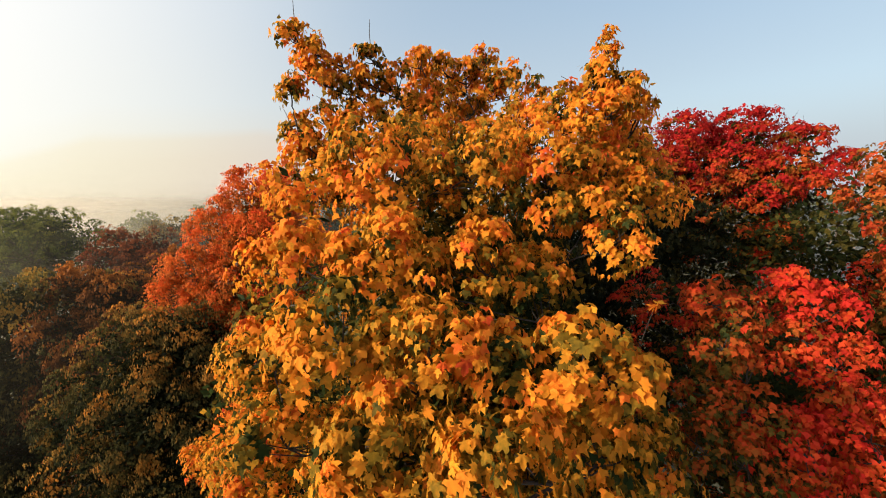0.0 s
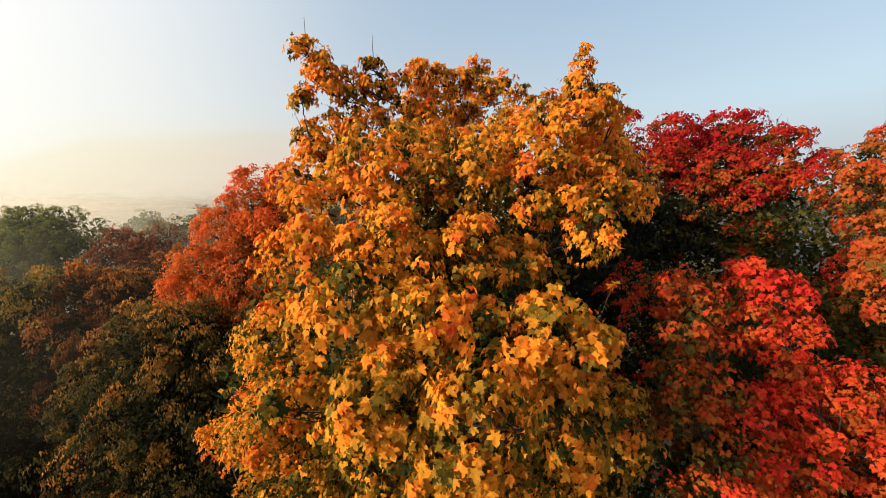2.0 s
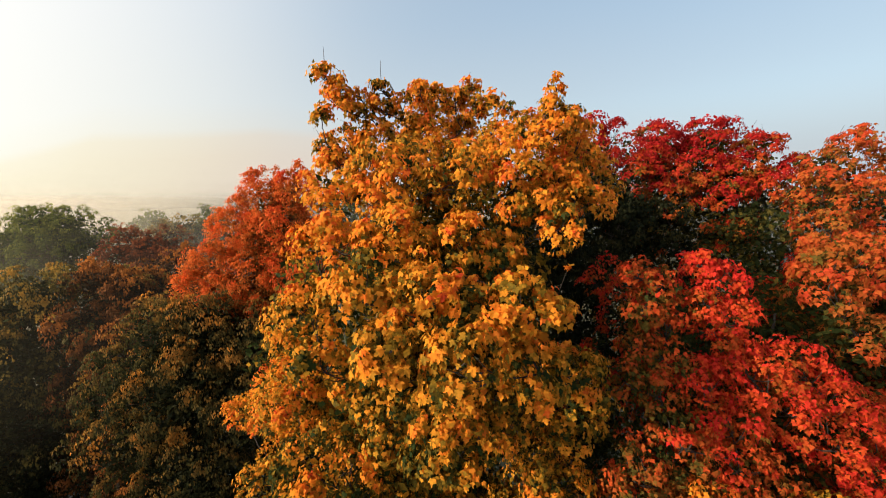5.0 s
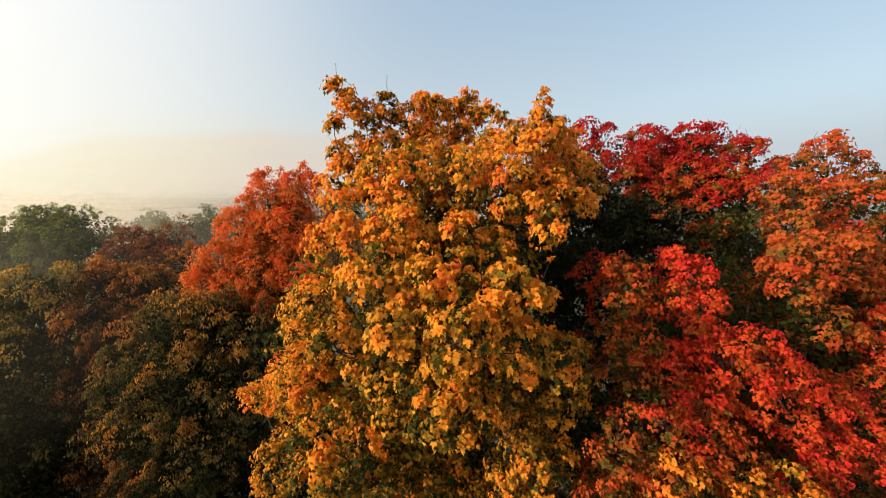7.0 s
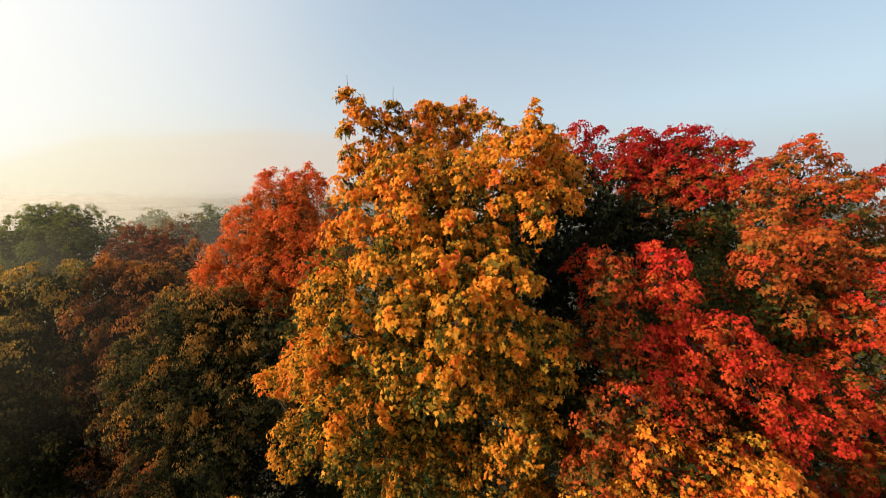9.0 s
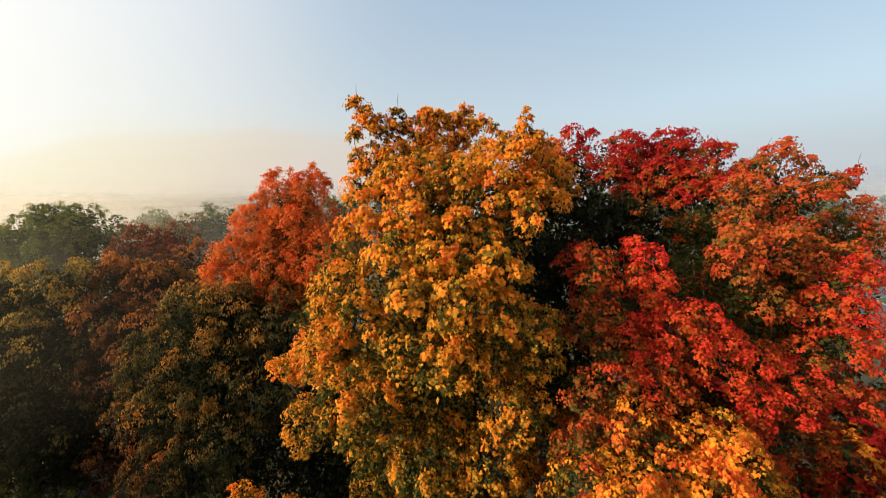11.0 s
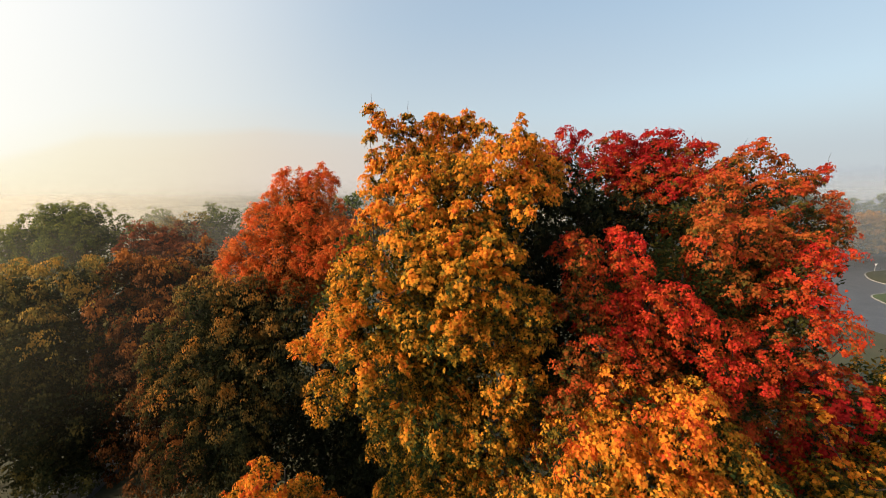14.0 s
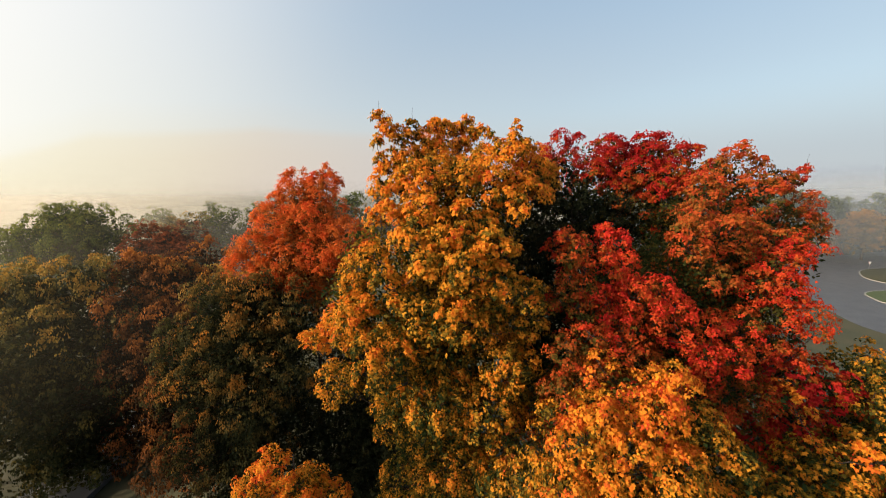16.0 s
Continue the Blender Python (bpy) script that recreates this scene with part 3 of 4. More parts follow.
GOLD_MID = [(3.1, 5.7, 22.2, 0.6), (3.55, 5.9, 21.95, 0.38), (2.9, 6.0, 22.9, 0.6), (3.6, 6.9, 22.8, 0.5), (2.3, 5.0, 22.3, 0.5), (2.15, 4.1, 21.5, 0.36, 0.1), (2.5, 4.6, 21.95, 0.4), (1.85, 4.4, 21.85, 0.36), (2.95, 5.2, 21.8, 0.4), (1.4, 4.7, 22.2, 0.69), (0.4, 4.6, 22.3, 0.68), (-0.7, 4.6, 22.2, 0.83), (-1.8, 4.7, 22.1, 0.62), (0.4, 3.9, 21.2, 0.53), (-0.6, 3.9, 21.2, 0.66), (-1.7, 4.0, 21.2, 0.6), (1.1, 4.1, 21.1, 0.38)]
GOLD_NECK = [(-0.75, 5.6, 22.96, 0.29, -0.03), (1.02, 5.5, 22.95, 0.26, -0.03), (1.42, 5.2, 22.85, 0.25, -0.03), (-1.43, 5.3, 22.83, 0.24, -0.03), (-2.03, 5.0, 22.82, 0.21, -0.03), (1.69, 4.9, 22.92, 0.23, -0.03), (0.15, 5.9, 23.2, 0.28, -0.03), (-0.41, 5.9, 23.29, 0.26, -0.03), (0.7, 5.8, 23.09, 0.26, -0.03)]
GOLD_LOW = [(-0.9, 2.9, 20.7, 0.56), (-2.2, 4.1, 20.1, 0.48), (-2.9, 5.1, 19.5, 0.5), (-3.15, 5.6, 18.7, 0.55), (-0.1, 2.8, 20.6, 0.54), (0.4, 2.8, 20.7, 0.3), (1.1, 2.7, 20.6, 0.43), (1.6, 2.8, 20.4, 0.3), (-0.5, 2.4, 20.1, 0.48), (0.3, 2.2, 20.0, 0.46), (-2.9, 5.0, 18.0, 0.75), (1.4, 2.8, 19.6, 0.46), (-1.7, 3.4, 19.3, 0.5), (-3.6, 6.1, 16.6, 0.7, 0.05), (-3.3, 6.0, 18.0, 0.6, 0.05)]
GOLD_BASE = [(-5.25, 7.0, 16.0, 0.62, 0.22), (-4.6, 7.0, 16.6, 0.5, 0.2), (-3.95, 6.6, 17.3, 0.62, 0.16), (-3.9, 5.6, 15.1, 0.87, -0.06), (-2.0, 4.1, 16.7, 1.07, -0.12), (-1.6, 5.2, 14.0, 1.05, -0.14), (-0.2, 4.5, 14.9, 1.13, -0.14), (1.3, 4.5, 14.9, 1.13, -0.04), (0.2, 5.2, 12.2, 1.45, -0.04), (-1.5, 5.6, 11.1, 1.08, -0.04), (2.0, 4.5, 16.5, 0.92, -0.04), (2.4, 3.9, 18.9, 0.6, -0.1), (2.5, 4.4, 17.9, 0.7, -0.12), (1.9, 5.2, 12.2, 1.14, -0.04), (0.2, 3.4, 18.3, 0.8, -0.08), (-0.6, 4.4, 18.6, 1.2, -0.1), (1.2, 4.4, 18.2, 0.9, -0.1), (-3.3, 5.7, 17.2, 0.8, 0.04), (2.9, 5.6, 14.5, 1.2, -0.04), (0.4, 5.6, 9.5, 1.6, -0.04)]
GOLD_CROWN = [(0.7, 6.4, 24.37, 0.22, -0.03), (0.81, 6.4, 23.92, 0.3, -0.03), (1.17, 6.2, 24.0, 0.25, -0.03), (1.47, 6.0, 23.71, 0.24, -0.03), (0.55, 6.2, 23.49, 0.33, -0.03), (1.15, 6.0, 23.35, 0.34, -0.03), (1.56, 5.6, 23.3, 0.25, -0.03), (2.08, 4.6, 23.88, 0.17, -0.03), (2.04, 4.6, 23.62, 0.2, -0.03), (2.28, 4.6, 23.38, 0.2, -0.03), (1.92, 4.7, 23.41, 0.21, -0.03), (1.74, 5.0, 23.35, 0.2, -0.03), (2.11, 4.5, 23.05, 0.28, -0.03), (1.8, 4.6, 22.97, 0.25, -0.03), (2.63, 4.8, 23.12, 0.2, -0.03), (-0.21, 5.6, 22.96, 0.32, -0.03), (0.4, 5.4, 22.76, 0.29, -0.03), (0.97, 5.2, 22.65, 0.28, -0.03), (-1.8, 5.0, 22.63, 0.29, -0.03), (-1.2, 5.2, 22.61, 0.25, -0.03), (-0.5, 7.0, 16.0, 2.4), (-0.3, 6.6, 20.0, 1.5)]
golden = tree("maple_tree", "tall maple with golden orange leaves, greener inside", (0.0, 6.6), GOLD_TOP + GOLD_CROWN + GOLD_NECK + GOLD_MID + GOLD_LOW + GOLD_BASE, "gold", clump=0.25, size=0.09, per=102, density=0.92, tall=1.1, core=[(0.0, 5.8, 22.0, 0.8), (-0.2, 5.4, 21.0, 1.3), (-0.3, 5.2, 19.5, 1.8), (-0.5, 5.7, 17.5, 2.1), (-0.6, 6.2, 15.0, 2.5), (0.2, 6.4, 12.0, 2.4), (1.5, 6.4, 21.6, 0.9), (1.6, 6.4, 20.2, 1.2), (1.6, 6.2, 18.6, 1.3), (2.4, 6.6, 22.2, 0.5), (0.4, 8.0, 22.4, 1.0), (0.9, 8.3, 20.4, 1.8), (0.5, 8.6, 17.0, 2.4), (-2.6, 6.2, 19.8, 1.2), (-3.3, 6.5, 18.2, 1.3)], ripe_shade=(0.16, 0.54), late=0.16, inner_shade=0.18, mirror=0.55, seed=3, singles=300, wisps=1.6, gaps=-0.28, back=0.12, near_y=2.3)



def stray_twig(root, pts, seed):
    """A thin shoot that stands out from the crown with a few curled leaves at its end."""
    rng = np.random.default_rng(seed)
    tb = Tubes()
    tb.add(pts, [0.0042 - 0.0007 * i for i in range(len(pts))], 5)
    shoot = part("twig", tb.mesh("twig", root.location, BARK), root, "thin bare shoot")
    tip, n = np.array(pts[-1]), 9
    nn = unit(rng.normal(0, 1, (n, 3)))
    g = np.array((0, 0, -1.0)) + rng.normal(0, 0.5, (n, 3))
    ax = unit(g - (g * nn).sum(1, keepdims=True) * nn)
    pos = tip + rng.normal(0, 0.012, (n, 3)) - np.array(root.location)
    part("curled_leaves", leaf_mesh("curled_leaves", FULL, pos, ax, nn, rng.uniform(0.05, 0.085, n), np.full(n, 0.5), LEAF["gold"]), shoot, "dry golden leaves")


stray_twig(golden, [(1.52, 2.72, 20.62), (1.66, 2.74, 20.78), (1.73, 2.76, 20.98), (1.78, 2.76, 21.13)], 31)

ORANGE_RED = [(12.0, 9.0, 23.5, 0.43), (11.7, 9.0, 22.9, 0.68), (14.4, 9.4, 22.5, 0.5), (15.9, 9.4, 21.5, 0.6), (16.2, 9.2, 20.3, 0.72), (10.2, 7.7, 21.9, 0.9), (12.9, 8.6, 21.8, 1.19), (12.8, 9.3, 24.0, 0.27), (12.8, 9.3, 23.5, 0.46), (13.6, 9.3, 23.1, 0.5), (14.7, 9.4, 22.3, 0.7), (15.4, 9.6, 22.4, 0.32, 0.2), (15.85, 9.7, 22.75, 0.28, 0.3), (16.15, 9.8, 23.05, 0.22, 0.3), (15.0, 9.0, 20.7, 0.99), (7.9, 5.1, 20.7, 0.6), (10.0, 6.3, 20.4, 1.05), (11.9, 6.6, 20.0, 0.95), (8.9, 6.2, 21.3, 0.6), (11.6, 7.8, 20.2, 1.2), (9.25, 5.6, 18.98, 0.67, -0.08), (8.04, 5.3, 20.07, 0.58, -0.1), (9.02, 6.2, 20.78, 0.59, -0.02), (10.2, 6.4, 19.86, 0.65, -0.2), (12.0, 8.6, 18.0, 2.0), (9.6, 8.6, 17.5, 1.8), (12.0, 8.8, 15.0, 2.2)]
tree("maple_tree", "maple with burnt orange leaves and bare twigs on top", (12.2, 10.6), ORANGE_RED, "burnt", clump=0.32, size=0.105, per=88, tmpl=SMALL, density=0.8, core=[(13.8, 8.8, 19.2, 1.8), (12.2, 9.4, 20.6, 1.8), (12.0, 9.4, 17.6, 2.3), (12.2, 9.4, 22.2, 0.9), (12.0, 9.4, 14.0, 2.5), (11.2, 10.8, 20.4, 1.5)], ripe_shade=(0.44, 0.54), under=-0.8, seed=5, wisps=2.4, shoot=1.25, back=0.12, late=0.1)
# negative shifts paint in the shade that the golden maple casts
RED_COLUMN = [(5.02, 4.8, 20.74, 0.34), (5.36, 4.7, 20.48, 0.4), (5.04, 4.6, 20.05, 0.38), (5.6, 4.6, 19.8, 0.4), (5.14, 4.5, 19.51, 0.37), (5.53, 4.4, 19.32, 0.34), (3.74, 4.7, 20.56, 0.32, -0.3), (4.21, 4.7, 20.35, 0.36, -0.24), (3.86, 4.6, 19.93, 0.38, -0.34), (4.37, 4.6, 19.63, 0.37, -0.28), (3.77, 4.5, 19.26, 0.37, -0.42), (4.23, 4.4, 19.06, 0.39, -0.38), (3.45, 4.2, 18.7, 0.37, -0.5), (4.03, 4.1, 18.57, 0.39, -0.44)]
RED_LOW = [(4.79, 4.1, 18.67, 0.58), (5.64, 4.1, 18.82, 0.58), (6.49, 4.2, 18.94, 0.53), (7.06, 4.2, 18.49, 0.53), (6.28, 4.1, 18.22, 0.53), (5.22, 4.0, 18.1, 0.52, -0.14), (4.23, 3.7, 17.79, 0.51, -0.32), (3.51, 3.6, 17.39, 0.53, -0.38), (4.22, 3.5, 16.7, 0.56, -0.3), (5.32, 3.8, 17.29, 0.57, -0.28), (6.1, 3.8, 16.67, 0.52, -0.24), (3.36, 3.4, 16.31, 0.5, -0.34), (5.3, 3.6, 16.17, 0.51, -0.24)]
RED_SIDE = [(7.32, 4.2, 17.55, 0.6, -0.06), (8.24, 4.3, 16.85, 0.64), (7.71, 4.1, 16.15, 0.54), (9.21, 4.5, 16.73, 0.62, -0.05), (8.52, 4.6, 17.84, 0.56, -0.12), (9.87, 5.0, 17.66, 0.62, -0.14), (11.4, 5.8, 19.46, 0.75), (10.79, 5.6, 18.81, 0.68, -0.02), (12.23, 6.0, 19.94, 0.59), (11.71, 5.5, 18.68, 0.7, -0.02), (12.94, 6.0, 19.77, 0.48), (12.44, 5.3, 17.88, 0.56, -0.04), (11.29, 5.3, 17.88, 0.66, -0.08), (11.01, 5.2, 16.87, 0.63, -0.14), (11.94, 5.2, 16.33, 0.47, -0.1), (12.61, 5.2, 17.23, 0.37)]
RED_DEEP = [(4.3, 4.6, 15.2, 1.1, -0.3), (3.0, 5.0, 13.2, 1.2, -0.35), (6.0, 5.0, 14.6, 1.4, -0.25), (8.6, 5.6, 14.4, 1.5, -0.2), (11.0, 6.4, 14.6, 1.4, -0.2), (6.6, 6.4, 16.5, 1.6, -0.3)]
tree("maple_tree", "broad maple turning bright red over orange and green", (8.4, 6.6), RED_COLUMN + RED_LOW + RED_SIDE + RED_DEEP, "mixed_red", clump=0.31, size=0.086, per=112, tmpl=SMALL, density=0.8, core=[(8.0, 6.8, 18.2, 2.2), (6.0, 6.0, 18.2, 1.5), (11.0, 7.2, 18.0, 2.0), (8.0, 6.4, 15.2, 2.3), (5.0, 5.6, 15.5, 1.7), (12.5, 7.2, 16.5, 1.4)], ripe_shade=(0.62, 0.84), under=-0.9, late=0.06, seed=6, singles=300, back=0.2)

RED_BACK = [(5.7, 11.8, 24.6, 0.5), (5.2, 11.6, 23.8, 0.65), (6.2, 12.0, 23.8, 0.7), (6.8, 12.0, 24.6, 0.53), (8.8, 12.8, 24.3, 0.91), (10.9, 12.8, 24.3, 1.02), (12.6, 12.4, 23.9, 0.89), (13.7, 12.0, 23.3, 0.48), (9.2, 12.4, 22.5, 1.11), (10.9, 12.0, 22.2, 1.08), (12.4, 11.6, 22.3, 0.95), (7.5, 12.0, 23.0, 0.87), (11.3, 12.0, 20.3, 1.1), (12.0, 12.2, 17.5, 2.0), (9.9, 12.5, 23.3, 0.95), (11.7, 12.2, 23.0, 0.95), (8.2, 12.3, 23.5, 0.75), (13.2, 11.9, 22.8, 0.6)]
# the steep curve turns lower leaves dark, standing in for shade there
tree("maple_tree", "tall maple with deep scarlet leaves at the top", (9.8, 14.0), RED_BACK, "scarlet", clump=0.36, size=0.115, per=120, tmpl=SMALL, density=0.9, core=[(10.4, 13.2, 22.6, 1.7), (9.6, 13.0, 20.2, 2.2), (12.2, 12.6, 21.4, 1.4), (9.5, 13.0, 17.0, 2.6), (7.5, 12.4, 21.0, 1.3)], curve=1.6, ripe_shade=(0.05, 0.92), late=0.1, seed=7, wisps=1.6, shoot=0.9, back=0.2)
# leaf colour taken down to near black, for the shade between the crowns
tree("maple_tree", "dark green maple, set near black for the shaded gap", (5.4, 13.0), [(3.0, 10.8, 21.3, 1.1), (2.4, 10.6, 19.6, 1.5), (4.4, 10.8, 22.4, 0.9), (3.6, 10.5, 18.5, 1.5), (5.6, 11.2, 19.5, 1.4), (6.8, 11.2, 21.1, 0.93), (6.4, 11.2, 19.2, 1.33), (9.0, 11.8, 17.8, 1.65), (7.5, 11.3, 15.0, 2.2), (9.1, 11.8, 20.3, 1.1), (8.8, 11.8, 21.3, 0.8), (5.4, 12.0, 22.9, 0.9), (4.0, 10.6, 20.0, 1.2), (5.0, 11.0, 21.6, 1.0), (5.2, 10.4, 17.0, 1.6), (4.6, 10.0, 14.0, 1.9), (5.5, 11.4, 11.0, 2.4)], "bronze", clump=0.38, size=0.14, per=64, tmpl=OVAL, core=[(4.5, 11.3, 22.3, 1.0), (6.5, 11.8, 22.0, 1.2), (7.6, 12.2, 20.5, 1.5), (3.2, 11.4, 20.8, 1.2), (5.0, 11.8, 21.6, 1.2), (4.8, 11.2, 18.5, 1.9), (5.0, 11.0, 14.5, 2.5)], ripe_shade=(-0.05, 0.10), seed=8, wisps=0, back=0.2)

YELLOW = [(5.6, 1.9, 17.1, 0.45), (5.1, 1.7, 16.5, 0.69), (6.4, 2.0, 16.0, 0.62, -0.2), (3.6, 1.5, 16.6, 0.57), (3.1, 1.3, 16.0, 0.67), (4.1, 1.2, 15.7, 0.79), (5.3, 1.2, 15.4, 0.8), (7.0, 1.8, 15.2, 0.72, -0.26), (2.3, 1.9, 14.6, 0.66, -0.2), (1.4, 2.2, 13.9, 0.62, -0.25), (2.8, 1.0, 15.1, 0.65), (4.0, 1.3, 14.0, 1.2), (6.2, 1.6, 13.8, 1.2)]
tree("maple_tree", "low maple with bright yellow and orange leaves", (5.0, 2.4), YELLOW, "gold", clump=0.27, size=0.096, per=95, tmpl=SMALL, tall=1.1, density=1.15, ripe_shade=(0.18, 0.72), seed=9, singles=300, back=0.3)
tree("maple_tree", "small maple with yellow-green leaves", (16.5, 6.6), [(16.1, 6.0, 15.4, 0.8, 0.1), (15.3, 5.6, 14.5, 0.75), (16.0, 5.6, 14.2, 1.25), (16.8, 6.0, 13.0, 1.4), (15.8, 5.6, 12.2, 1.3), (16.6, 6.0, 10.5, 1.8)], "gold", clump=0.34, size=0.12, per=54, tmpl=SMALL, ripe_shade=(-0.08, 0.2), seed=11, back=0.3)
tree("maple_tree", "small maple with orange and olive leaves", (11.8, 3.6), [(11.7, 2.2, 14.8, 0.62, 0.1), (11.6, 3.8, 13.5, 0.75), (12.0, 3.4, 12.9, 0.78), (10.6, 3.4, 13.0, 0.87), (9.4, 2.6, 13.2, 0.9), (11.5, 3.0, 11.8, 1.2), (9.2, 3.4, 11.6, 1.4), (13.4, 3.6, 11.2, 1.4), (12.0, 3.4, 9.4, 1.8)], "gold", clump=0.34, size=0.12, per=54, tmpl=LOBED, curve=2.0, ripe_shade=(-0.05, 0.52), seed=12, back=0.3)
tree("maple_tree", "shaded maple with dark wine-red leaves", (14.0, 7.0), [(13.9, 6.0, 14.9, 0.96), (12.7, 5.9, 15.1, 0.85), (15.2, 6.2, 14.0, 0.89), (13.2, 6.0, 13.3, 0.97), (14.2, 6.4, 12.0, 1.2), (12.0, 6.0, 12.4, 1.3), (15.6, 6.4, 11.2, 1.4), (13.4, 6.2, 10.0, 1.8)], "scarlet", clump=0.38, size=0.12, per=54, tmpl=LOBED, ripe_shade=(0.52, 0.68), late=0.1, seed=13, back=0.3)
tree("maple_tree", "low maple with glowing orange leaves in the dip", (-8.0, 10.2), [(-8.4, 9.0, 8.9, 0.8), (-9.4, 9.0, 7.7, 0.95), (-7.2, 9.0, 7.5, 0.85), (-5.7, 9.4, 6.7, 0.85), (-9.8, 9.0, 6.7, 1.0), (-8.0, 9.2, 5.8, 1.4), (-7.8, 10.8, 5.8, 1.3)], "gold", clump=0.38, size=0.13, per=85, tmpl=SMALL, ripe_shade=(0.44, 0.64), seed=15, back=0)

EMBER = [(-14.4, 18.0, 16.6, 1.4), (-12.8, 17.8, 16.2, 1.4), (-11.0, 18.8, 23.3, 0.4), (-8.5, 18.8, 23.6, 0.45), (-9.6, 18.8, 22.9, 0.4), (-7.6, 18.8, 22.8, 0.4), (-12.1, 18.6, 21.7, 0.5), (-10.9, 18.8, 22.2, 1.13), (-8.7, 18.8, 22.5, 1.23), (-12.1, 18.4, 20.1, 1.58), (-9.6, 18.4, 20.0, 1.93), (-13.4, 18.0, 18.1, 1.57), (-11.0, 18.0, 17.5, 1.75), (-8.5, 18.0, 17.9, 1.75), (-10.5, 18.6, 15.0, 2.2), (-7.0, 18.0, 18.5, 2.0)]
tree("maple_tree", "feathery tree with rusty red-orange leaves", (-10.2, 20.2), EMBER, "ember", clump=0.42, size=0.13, per=130, tall=1.2, inner_shade=0.25, tmpl=OVAL, core=[(-10.4, 19.4, 19.2, 2.4), (-10.0, 19.4, 16.2, 2.8), (-9.8, 19.2, 21.4, 1.2)], ripe_shade=(0.45, 0.6), seed=17, wisps=1.5, back=0.3)
# added to fill the void; its near-black leaves stand in for deep shade
tree("broad_tree", "near-black filler tree for the shaded gap below the crowns", (-5.5, 17.0), [(-7.0, 18.0, 10.0, 2.2), (-6.0, 17.5, 6.0, 2.6), (-5.5, 17.0, 2.0, 2.8), (-3.5, 16.5, 5.0, 2.4), (-3.0, 16.5, 9.0, 2.0), (-4.5, 15.0, 0.5, 2.4), (-8.6, 17.6, 7.0, 2.3), (-8.2, 17.0, 3.0, 2.6), (-8.0, 15.4, -1.0, 2.4), (-6.2, 15.4, -0.5, 2.2)], "bronze", clump=0.5, size=0.16, per=70, tmpl=OVAL, ripe_shade=(0.0, 0.02), seed=18, back=0.2, core=[(-5.6, 18.4, 8.5, 3.0), (-5.0, 18.0, 4.0, 3.2), (-7.6, 17.0, 4.0, 3.4), (-7.4, 15.6, 0.0, 3.0), (-7.5, 14.0, -2.0, 2.4)])


def shade_tree(x, y, top, seed):
    """A tall tree, added out of view, that keeps the low sun off its neighbours."""
    lob = [(x + dx, y + dy, top + dz, r) for dx, dy, dz, r in ((0, 0, -2.6, 2.6), (1.7, 1, -4.4, 2.5), (-1.8, -1.2, -4.6, 2.6), (0.8, -1.6, -6.4, 2.6), (-0.8, 1.8, -6.8, 2.8), (1.9, -0.4, -8.6, 2.8), (-2.2, 0.4, -9.2, 2.9), (0, 1, -11.6, 3.2))]
    return tree("broad_tree", "unseen tree added to cast shade on the trees beside it", (x, y), lob, "dusk_brown", clump=0.8, size=0.32, per=34, density=0.8, tmpl=OVAL, ripe_shade=(0.2, 0.6), seed=seed, back=0, core=[(x, y, top - 5.6, 2.6), (x, y, top - 9.6, 3.2)], trunk_r=0.5, twig=0.03)


# light blockers outside the view, up-sun of the darker trees
for x, y, top, seed in ((-24.0, -4.0, 22.4, 29), (-37.5, 5.5, 17.5, 30), (-63.0, 15.0, 15.5, 32), (-61.5, 21.5, 15.0, 33)):
    shade_tree(x, y, top, seed)
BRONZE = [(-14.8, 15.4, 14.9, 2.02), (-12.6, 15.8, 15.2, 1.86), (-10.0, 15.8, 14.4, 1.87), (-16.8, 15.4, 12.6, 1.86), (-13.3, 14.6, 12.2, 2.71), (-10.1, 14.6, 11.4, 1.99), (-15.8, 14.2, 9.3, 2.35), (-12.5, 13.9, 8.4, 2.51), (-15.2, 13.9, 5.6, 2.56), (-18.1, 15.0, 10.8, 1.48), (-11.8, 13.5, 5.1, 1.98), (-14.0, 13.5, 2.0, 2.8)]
# bronze tips and dark lower leaves also paint sunlit tops over shade
tree("broad_tree", "rounded tree with drooping dark green and bronze leaves", (-13.2, 17.6), BRONZE, "bronze", clump=0.66, size=0.155, density=0.66, per=220, tall=1.15, loose=0.07, drape=0.9, dome_light=0.62, core=[(-13.2, 16.8, 12.2, 3.4), (-13.6, 16.4, 8.0, 3.8), (-12.0, 16.0, 4.0, 4.0)], tmpl=OVAL, curve=1.3, ripe_shade=(0.14, 0.66), fill=2.0, droop=1.2, seed=19, back=0.25)
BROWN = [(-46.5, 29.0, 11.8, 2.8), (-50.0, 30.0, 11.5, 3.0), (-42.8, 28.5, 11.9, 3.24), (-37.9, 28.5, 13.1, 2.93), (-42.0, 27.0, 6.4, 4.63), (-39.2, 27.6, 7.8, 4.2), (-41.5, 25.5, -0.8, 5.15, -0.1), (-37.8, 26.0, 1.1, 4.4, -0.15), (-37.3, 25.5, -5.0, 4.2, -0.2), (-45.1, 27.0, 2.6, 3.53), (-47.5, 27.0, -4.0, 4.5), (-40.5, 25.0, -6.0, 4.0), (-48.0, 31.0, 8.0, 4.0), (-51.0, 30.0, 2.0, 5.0)]
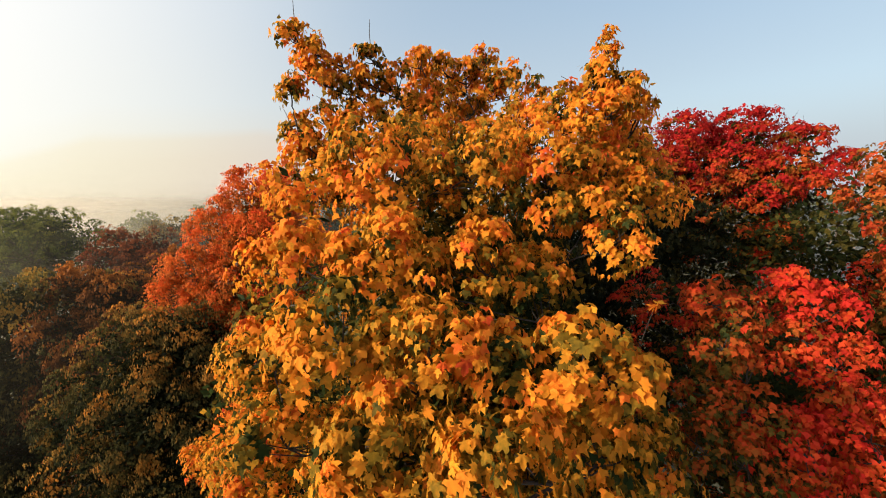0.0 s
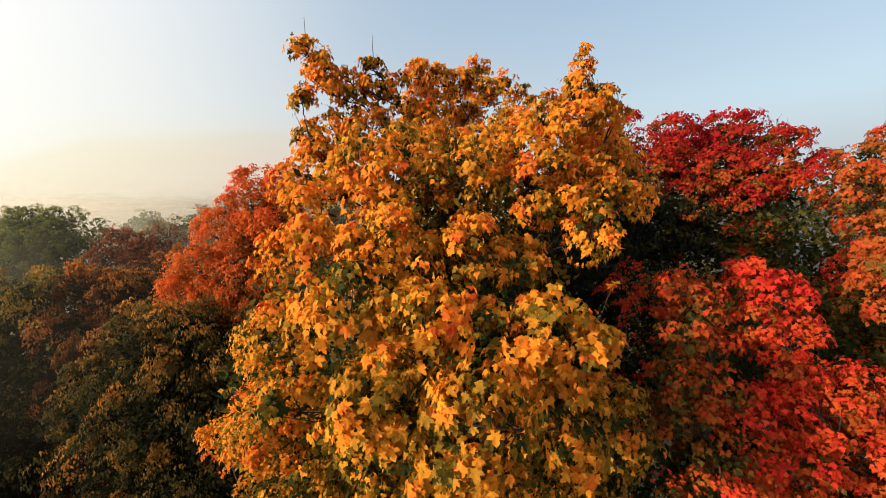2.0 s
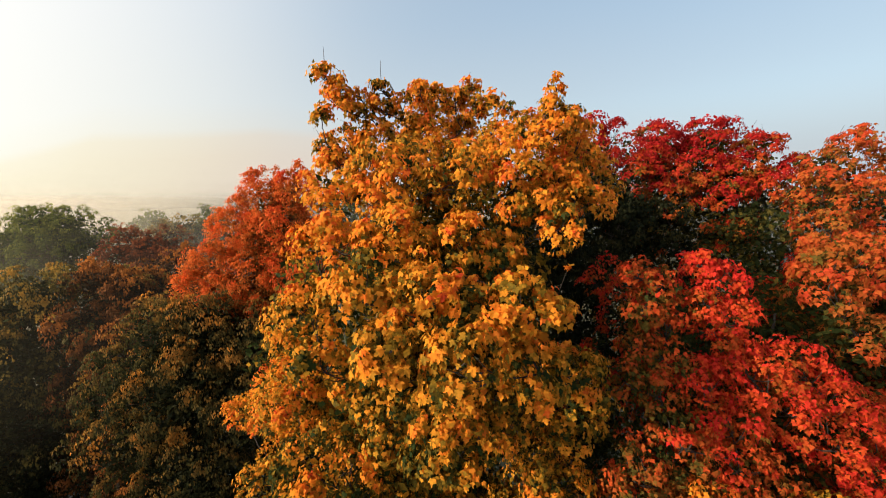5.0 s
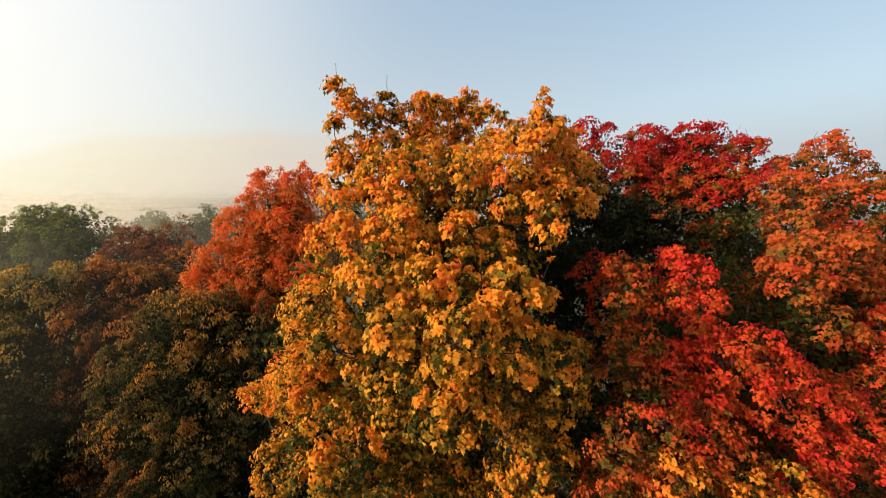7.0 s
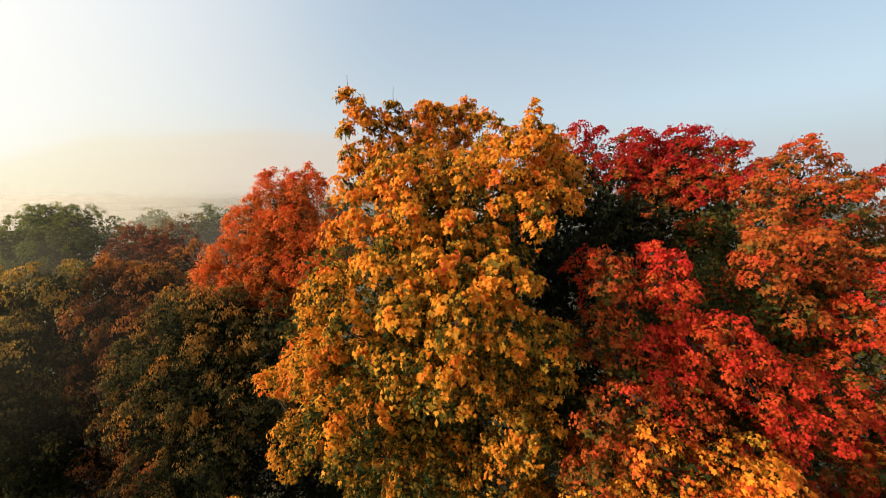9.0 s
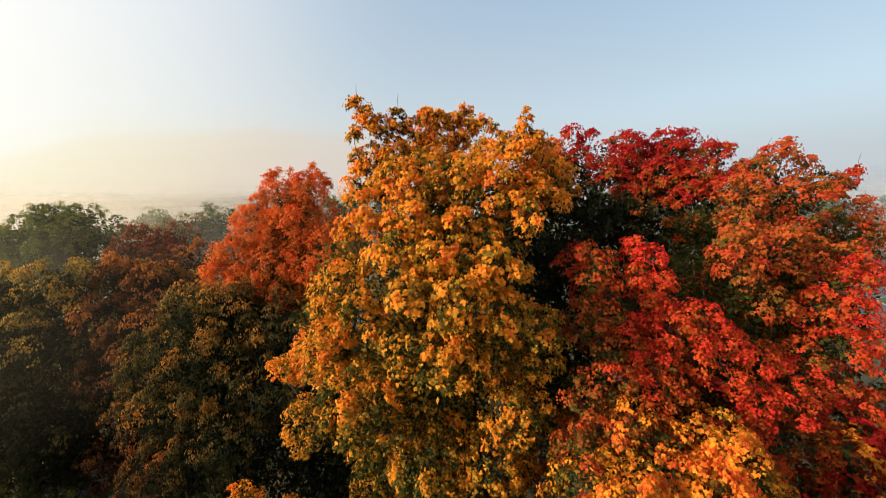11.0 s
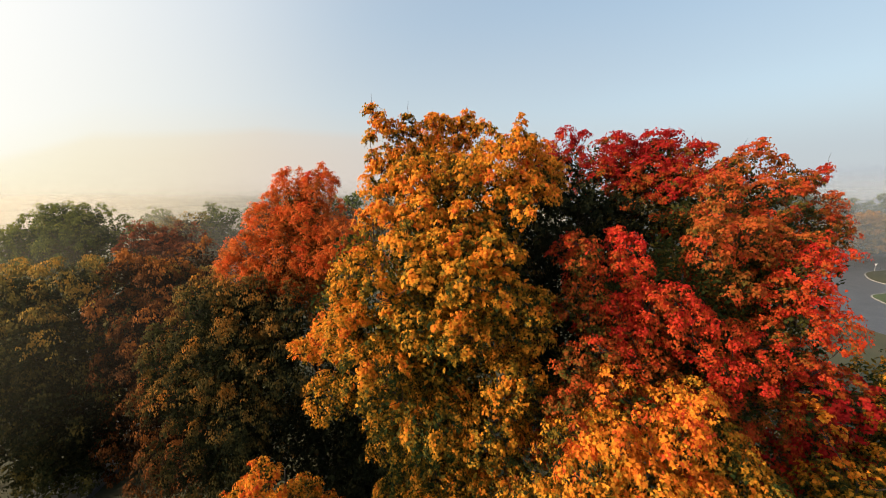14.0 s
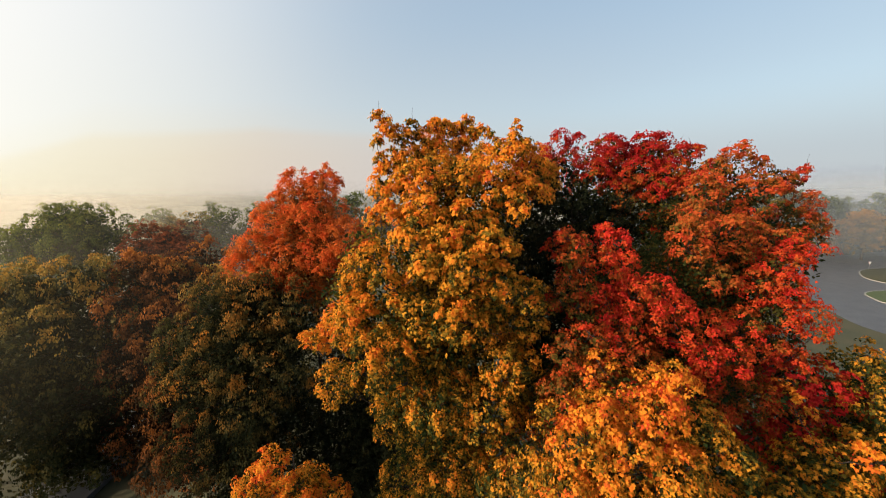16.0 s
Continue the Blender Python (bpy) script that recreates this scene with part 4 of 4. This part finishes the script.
# curve and negative shifts darken the low boughs: shade put in colour
tree("broad_tree", "large shaded tree with dull olive-brown leaves", (-38.5, 31.0), BROWN, "dusk_brown", core=[(-47.5, 30.5, 9.0, 4.0), (-44.0, 29.8, 10.5, 3.0), (-39.5, 30.0, 7.5, 5.5), (-39.0, 29.0, 0.5, 6.0), (-45.0, 29.5, 3.0, 5.0), (-39.0, 29.0, -5.0, 5.0)], clump=1.2, size=0.28, density=0.6, per=210, tall=1.15, loose=0.07, drape=0.9, dome_light=0.55, tmpl=OVAL, curve=1.6, ripe_shade=(0.0, 0.86), seed=21, back=0.2, fill=1.4, twig=0.02, trunk_r=0.45)
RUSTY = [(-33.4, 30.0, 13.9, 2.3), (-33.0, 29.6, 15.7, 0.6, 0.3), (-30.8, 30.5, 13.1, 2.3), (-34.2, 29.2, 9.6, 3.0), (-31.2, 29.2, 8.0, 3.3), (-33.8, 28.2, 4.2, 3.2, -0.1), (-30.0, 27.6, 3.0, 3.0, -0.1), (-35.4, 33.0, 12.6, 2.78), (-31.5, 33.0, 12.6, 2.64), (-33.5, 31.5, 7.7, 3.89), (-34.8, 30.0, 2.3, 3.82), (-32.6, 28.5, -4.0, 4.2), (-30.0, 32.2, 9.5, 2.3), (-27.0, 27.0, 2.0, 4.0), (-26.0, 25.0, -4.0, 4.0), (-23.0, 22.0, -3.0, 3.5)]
# clump tops brightened and undersides darkened in tone, as if lit from above
tree("broad_tree", "shaded tree with rust-brown leaves in the valley", (-32.6, 35.0), RUSTY, "rust_brown", core=[(-33.0, 33.6, 8.5, 4.0), (-33.0, 33.0, 2.0, 4.6), (-28.0, 27.5, -2.0, 4.2)], clump=1.1, size=0.27, density=0.6, per=200, tall=1.15, loose=0.07, drape=0.9, dome_light=0.5, tmpl=OVAL, ripe_shade=(0.2, 0.8), seed=23, back=0.2, fill=1.4, twig=0.02, trunk_r=0.4)
tree("oak_tree", "tall dark green oak standing in thin mist", (-68.0, 58.0), [(-68.5, 56.2, 17.6, 3.44), (-73.3, 56.2, 15.9, 3.3), (-70.4, 56.0, 18.6, 2.3), (-64.6, 56.2, 16.4, 2.9), (-73.1, 54.0, 12.5, 4.32), (-65.7, 54.0, 13.5, 4.3), (-61.6, 56.2, 14.2, 2.48), (-78.5, 56.0, 13.0, 4.0), (-68.0, 55.0, 6.0, 6.0), (-78.0, 56.0, 8.0, 4.4), (-73.0, 55.0, 6.5, 4.4)], "deep_green", clump=0.95, size=0.3, tall=1.1, loose=0.1, drape=0.6, dome_light=0.5, core=[(-66.0, 56.4, 15.0, 3.2), (-69.0, 56.0, 14.5, 4.0), (-69.0, 56.0, 8.0, 5.5), (-75.0, 56.0, 12.0, 4.0), (-78.0, 57.0, 8.0, 4.5)], per=90, tmpl=OVAL, ripe_shade=(0.2, 0.7), seed=25, back=0.3, twig=0.05, trunk_r=0.5)
tree("broad_tree", "dark red-brown tree in thin mist", (-51.0, 57.0), [(-53.8, 55.5, 15.5, 2.14), (-50.0, 55.5, 14.4, 2.15), (-54.4, 54.8, 12.5, 3.39), (-46.8, 55.5, 12.4, 2.16), (-49.6, 54.0, 11.2, 2.88), (-50.0, 55.0, 5.0, 5.0)], "wine", clump=0.8, size=0.26, loose=0.1, drape=0.6, dome_light=0.5, core=[(-51.0, 55.6, 11.5, 3.4), (-50.5, 55.6, 5.5, 4.0)], per=80, tmpl=OVAL, ripe_shade=(0.3, 0.7), seed=27, back=0.3, twig=0.04, trunk_r=0.35)


def far_tree(x, y, h, w, leaf, seed, group="misty far trees", label="far tree dimmed by morning mist"):
    rng = np.random.default_rng(seed)
    z0 = ground_z(x, y)
    lob = [(x + rng.normal(0, 0.34) * w, y + rng.normal(0, 0.3) * w, z0 + h * k, w * rng.uniform(0.28, 0.42) * (1.25 - 0.7 * abs(k - 0.5))) for k in (0.35, 0.4, 0.5, 0.55, 0.62, 0.7, 0.75, 0.84, 0.9)]
    return tree("far_tree", label, (x, y), lob, leaf, clump=w * 0.13, size=w * 0.07, per=22, core=[(x, y, z0 + h * 0.6, w * 0.34), (x - w * 0.15, y, z0 + h * 0.42, w * 0.36), (x + w * 0.1, y, z0 + h * 0.78, w * 0.2)], tmpl=OVAL, ripe_shade=(0.3, 0.6), seed=seed, back=0, twig=0.05, trunk_r=w * 0.03, group=group)


FAR = [(-89, 112, 25, 11), (-81, 120, 28, 11), (-72, 128, 30, 12), (-58, 134, 31, 13), (-44, 138, 33, 14), (-100, 120, 24, 12), (-28, 150, 34, 15), (-115, 130, 24, 13), (-53, 68, 17, 5),
       (120, 122, 20, 13), (134, 128, 22, 14), (146, 134, 21, 14), (108, 128, 20, 13), (160, 140, 22, 15), (175, 130, 21, 14), (95, 135, 25, 14), (78, 140, 26, 14)]
for i, (x, y, h, w) in enumerate(FAR):
    far_tree(x, y, h, w, "deep_green" if i % 3 else "dusk_brown", 100 + i)
far_tree(146, 112, 15.5, 11, "pale_orange", 140, label="pale orange maple beyond the road in mist")
far_tree(165, 118, 15, 11, "pale_orange", 141, label="pale orange maple beyond the road in mist")


def bare_tree(x, y, h, seed):
    """A leafless tree: trunk, limbs that fork and fork again."""
    rng = np.random.default_rng(seed)
    base = Vector((x, y, ground_z(x, y) - 0.1))
    root = thing("bare_tree", base, "leafless grey tree standing in the mist", "tree", "misty far trees")
    trunk = Tubes()
    top = base + Vector((0.3, 0, h * 0.5))
    trunk.add([base, base + Vector((0.2, 0.1, h * 0.25)), top], [0.32, 0.24, 0.18], 8)
    part("trunk", trunk.mesh("trunk", base, BARK), root)

    def grow(tb, p, d, length, r, level):
        a = p + d * length * 0.5 + Vector(rng.normal(0, 0.06, 3)) * length
        e = p + d * length
        tb.add([p, a, e], [r, r * 0.8, r * 0.55], 5)
        if level:
            for k in range(3):
                nd = (d + Vector(rng.normal(0, 0.45, 3)) + Vector((0, 0, 0.12))).normalized()
                grow(tb, e if k else a, nd, length * 0.66, r * 0.55, level - 1)

    for k in range(6):
        a = k * 1.05 + rng.uniform(-0.3, 0.3)
        tb = Tubes()
        grow(tb, base + (top - base) * (0.6 + 0.08 * k), Vector((math.cos(a), math.sin(a), 0.75)).normalized(), h * 0.2, 0.12, 4)
        part("limb", tb.mesh("limb", base, BARK), root)


bare_tree(-50.0, 75.0, 25.0, 61)
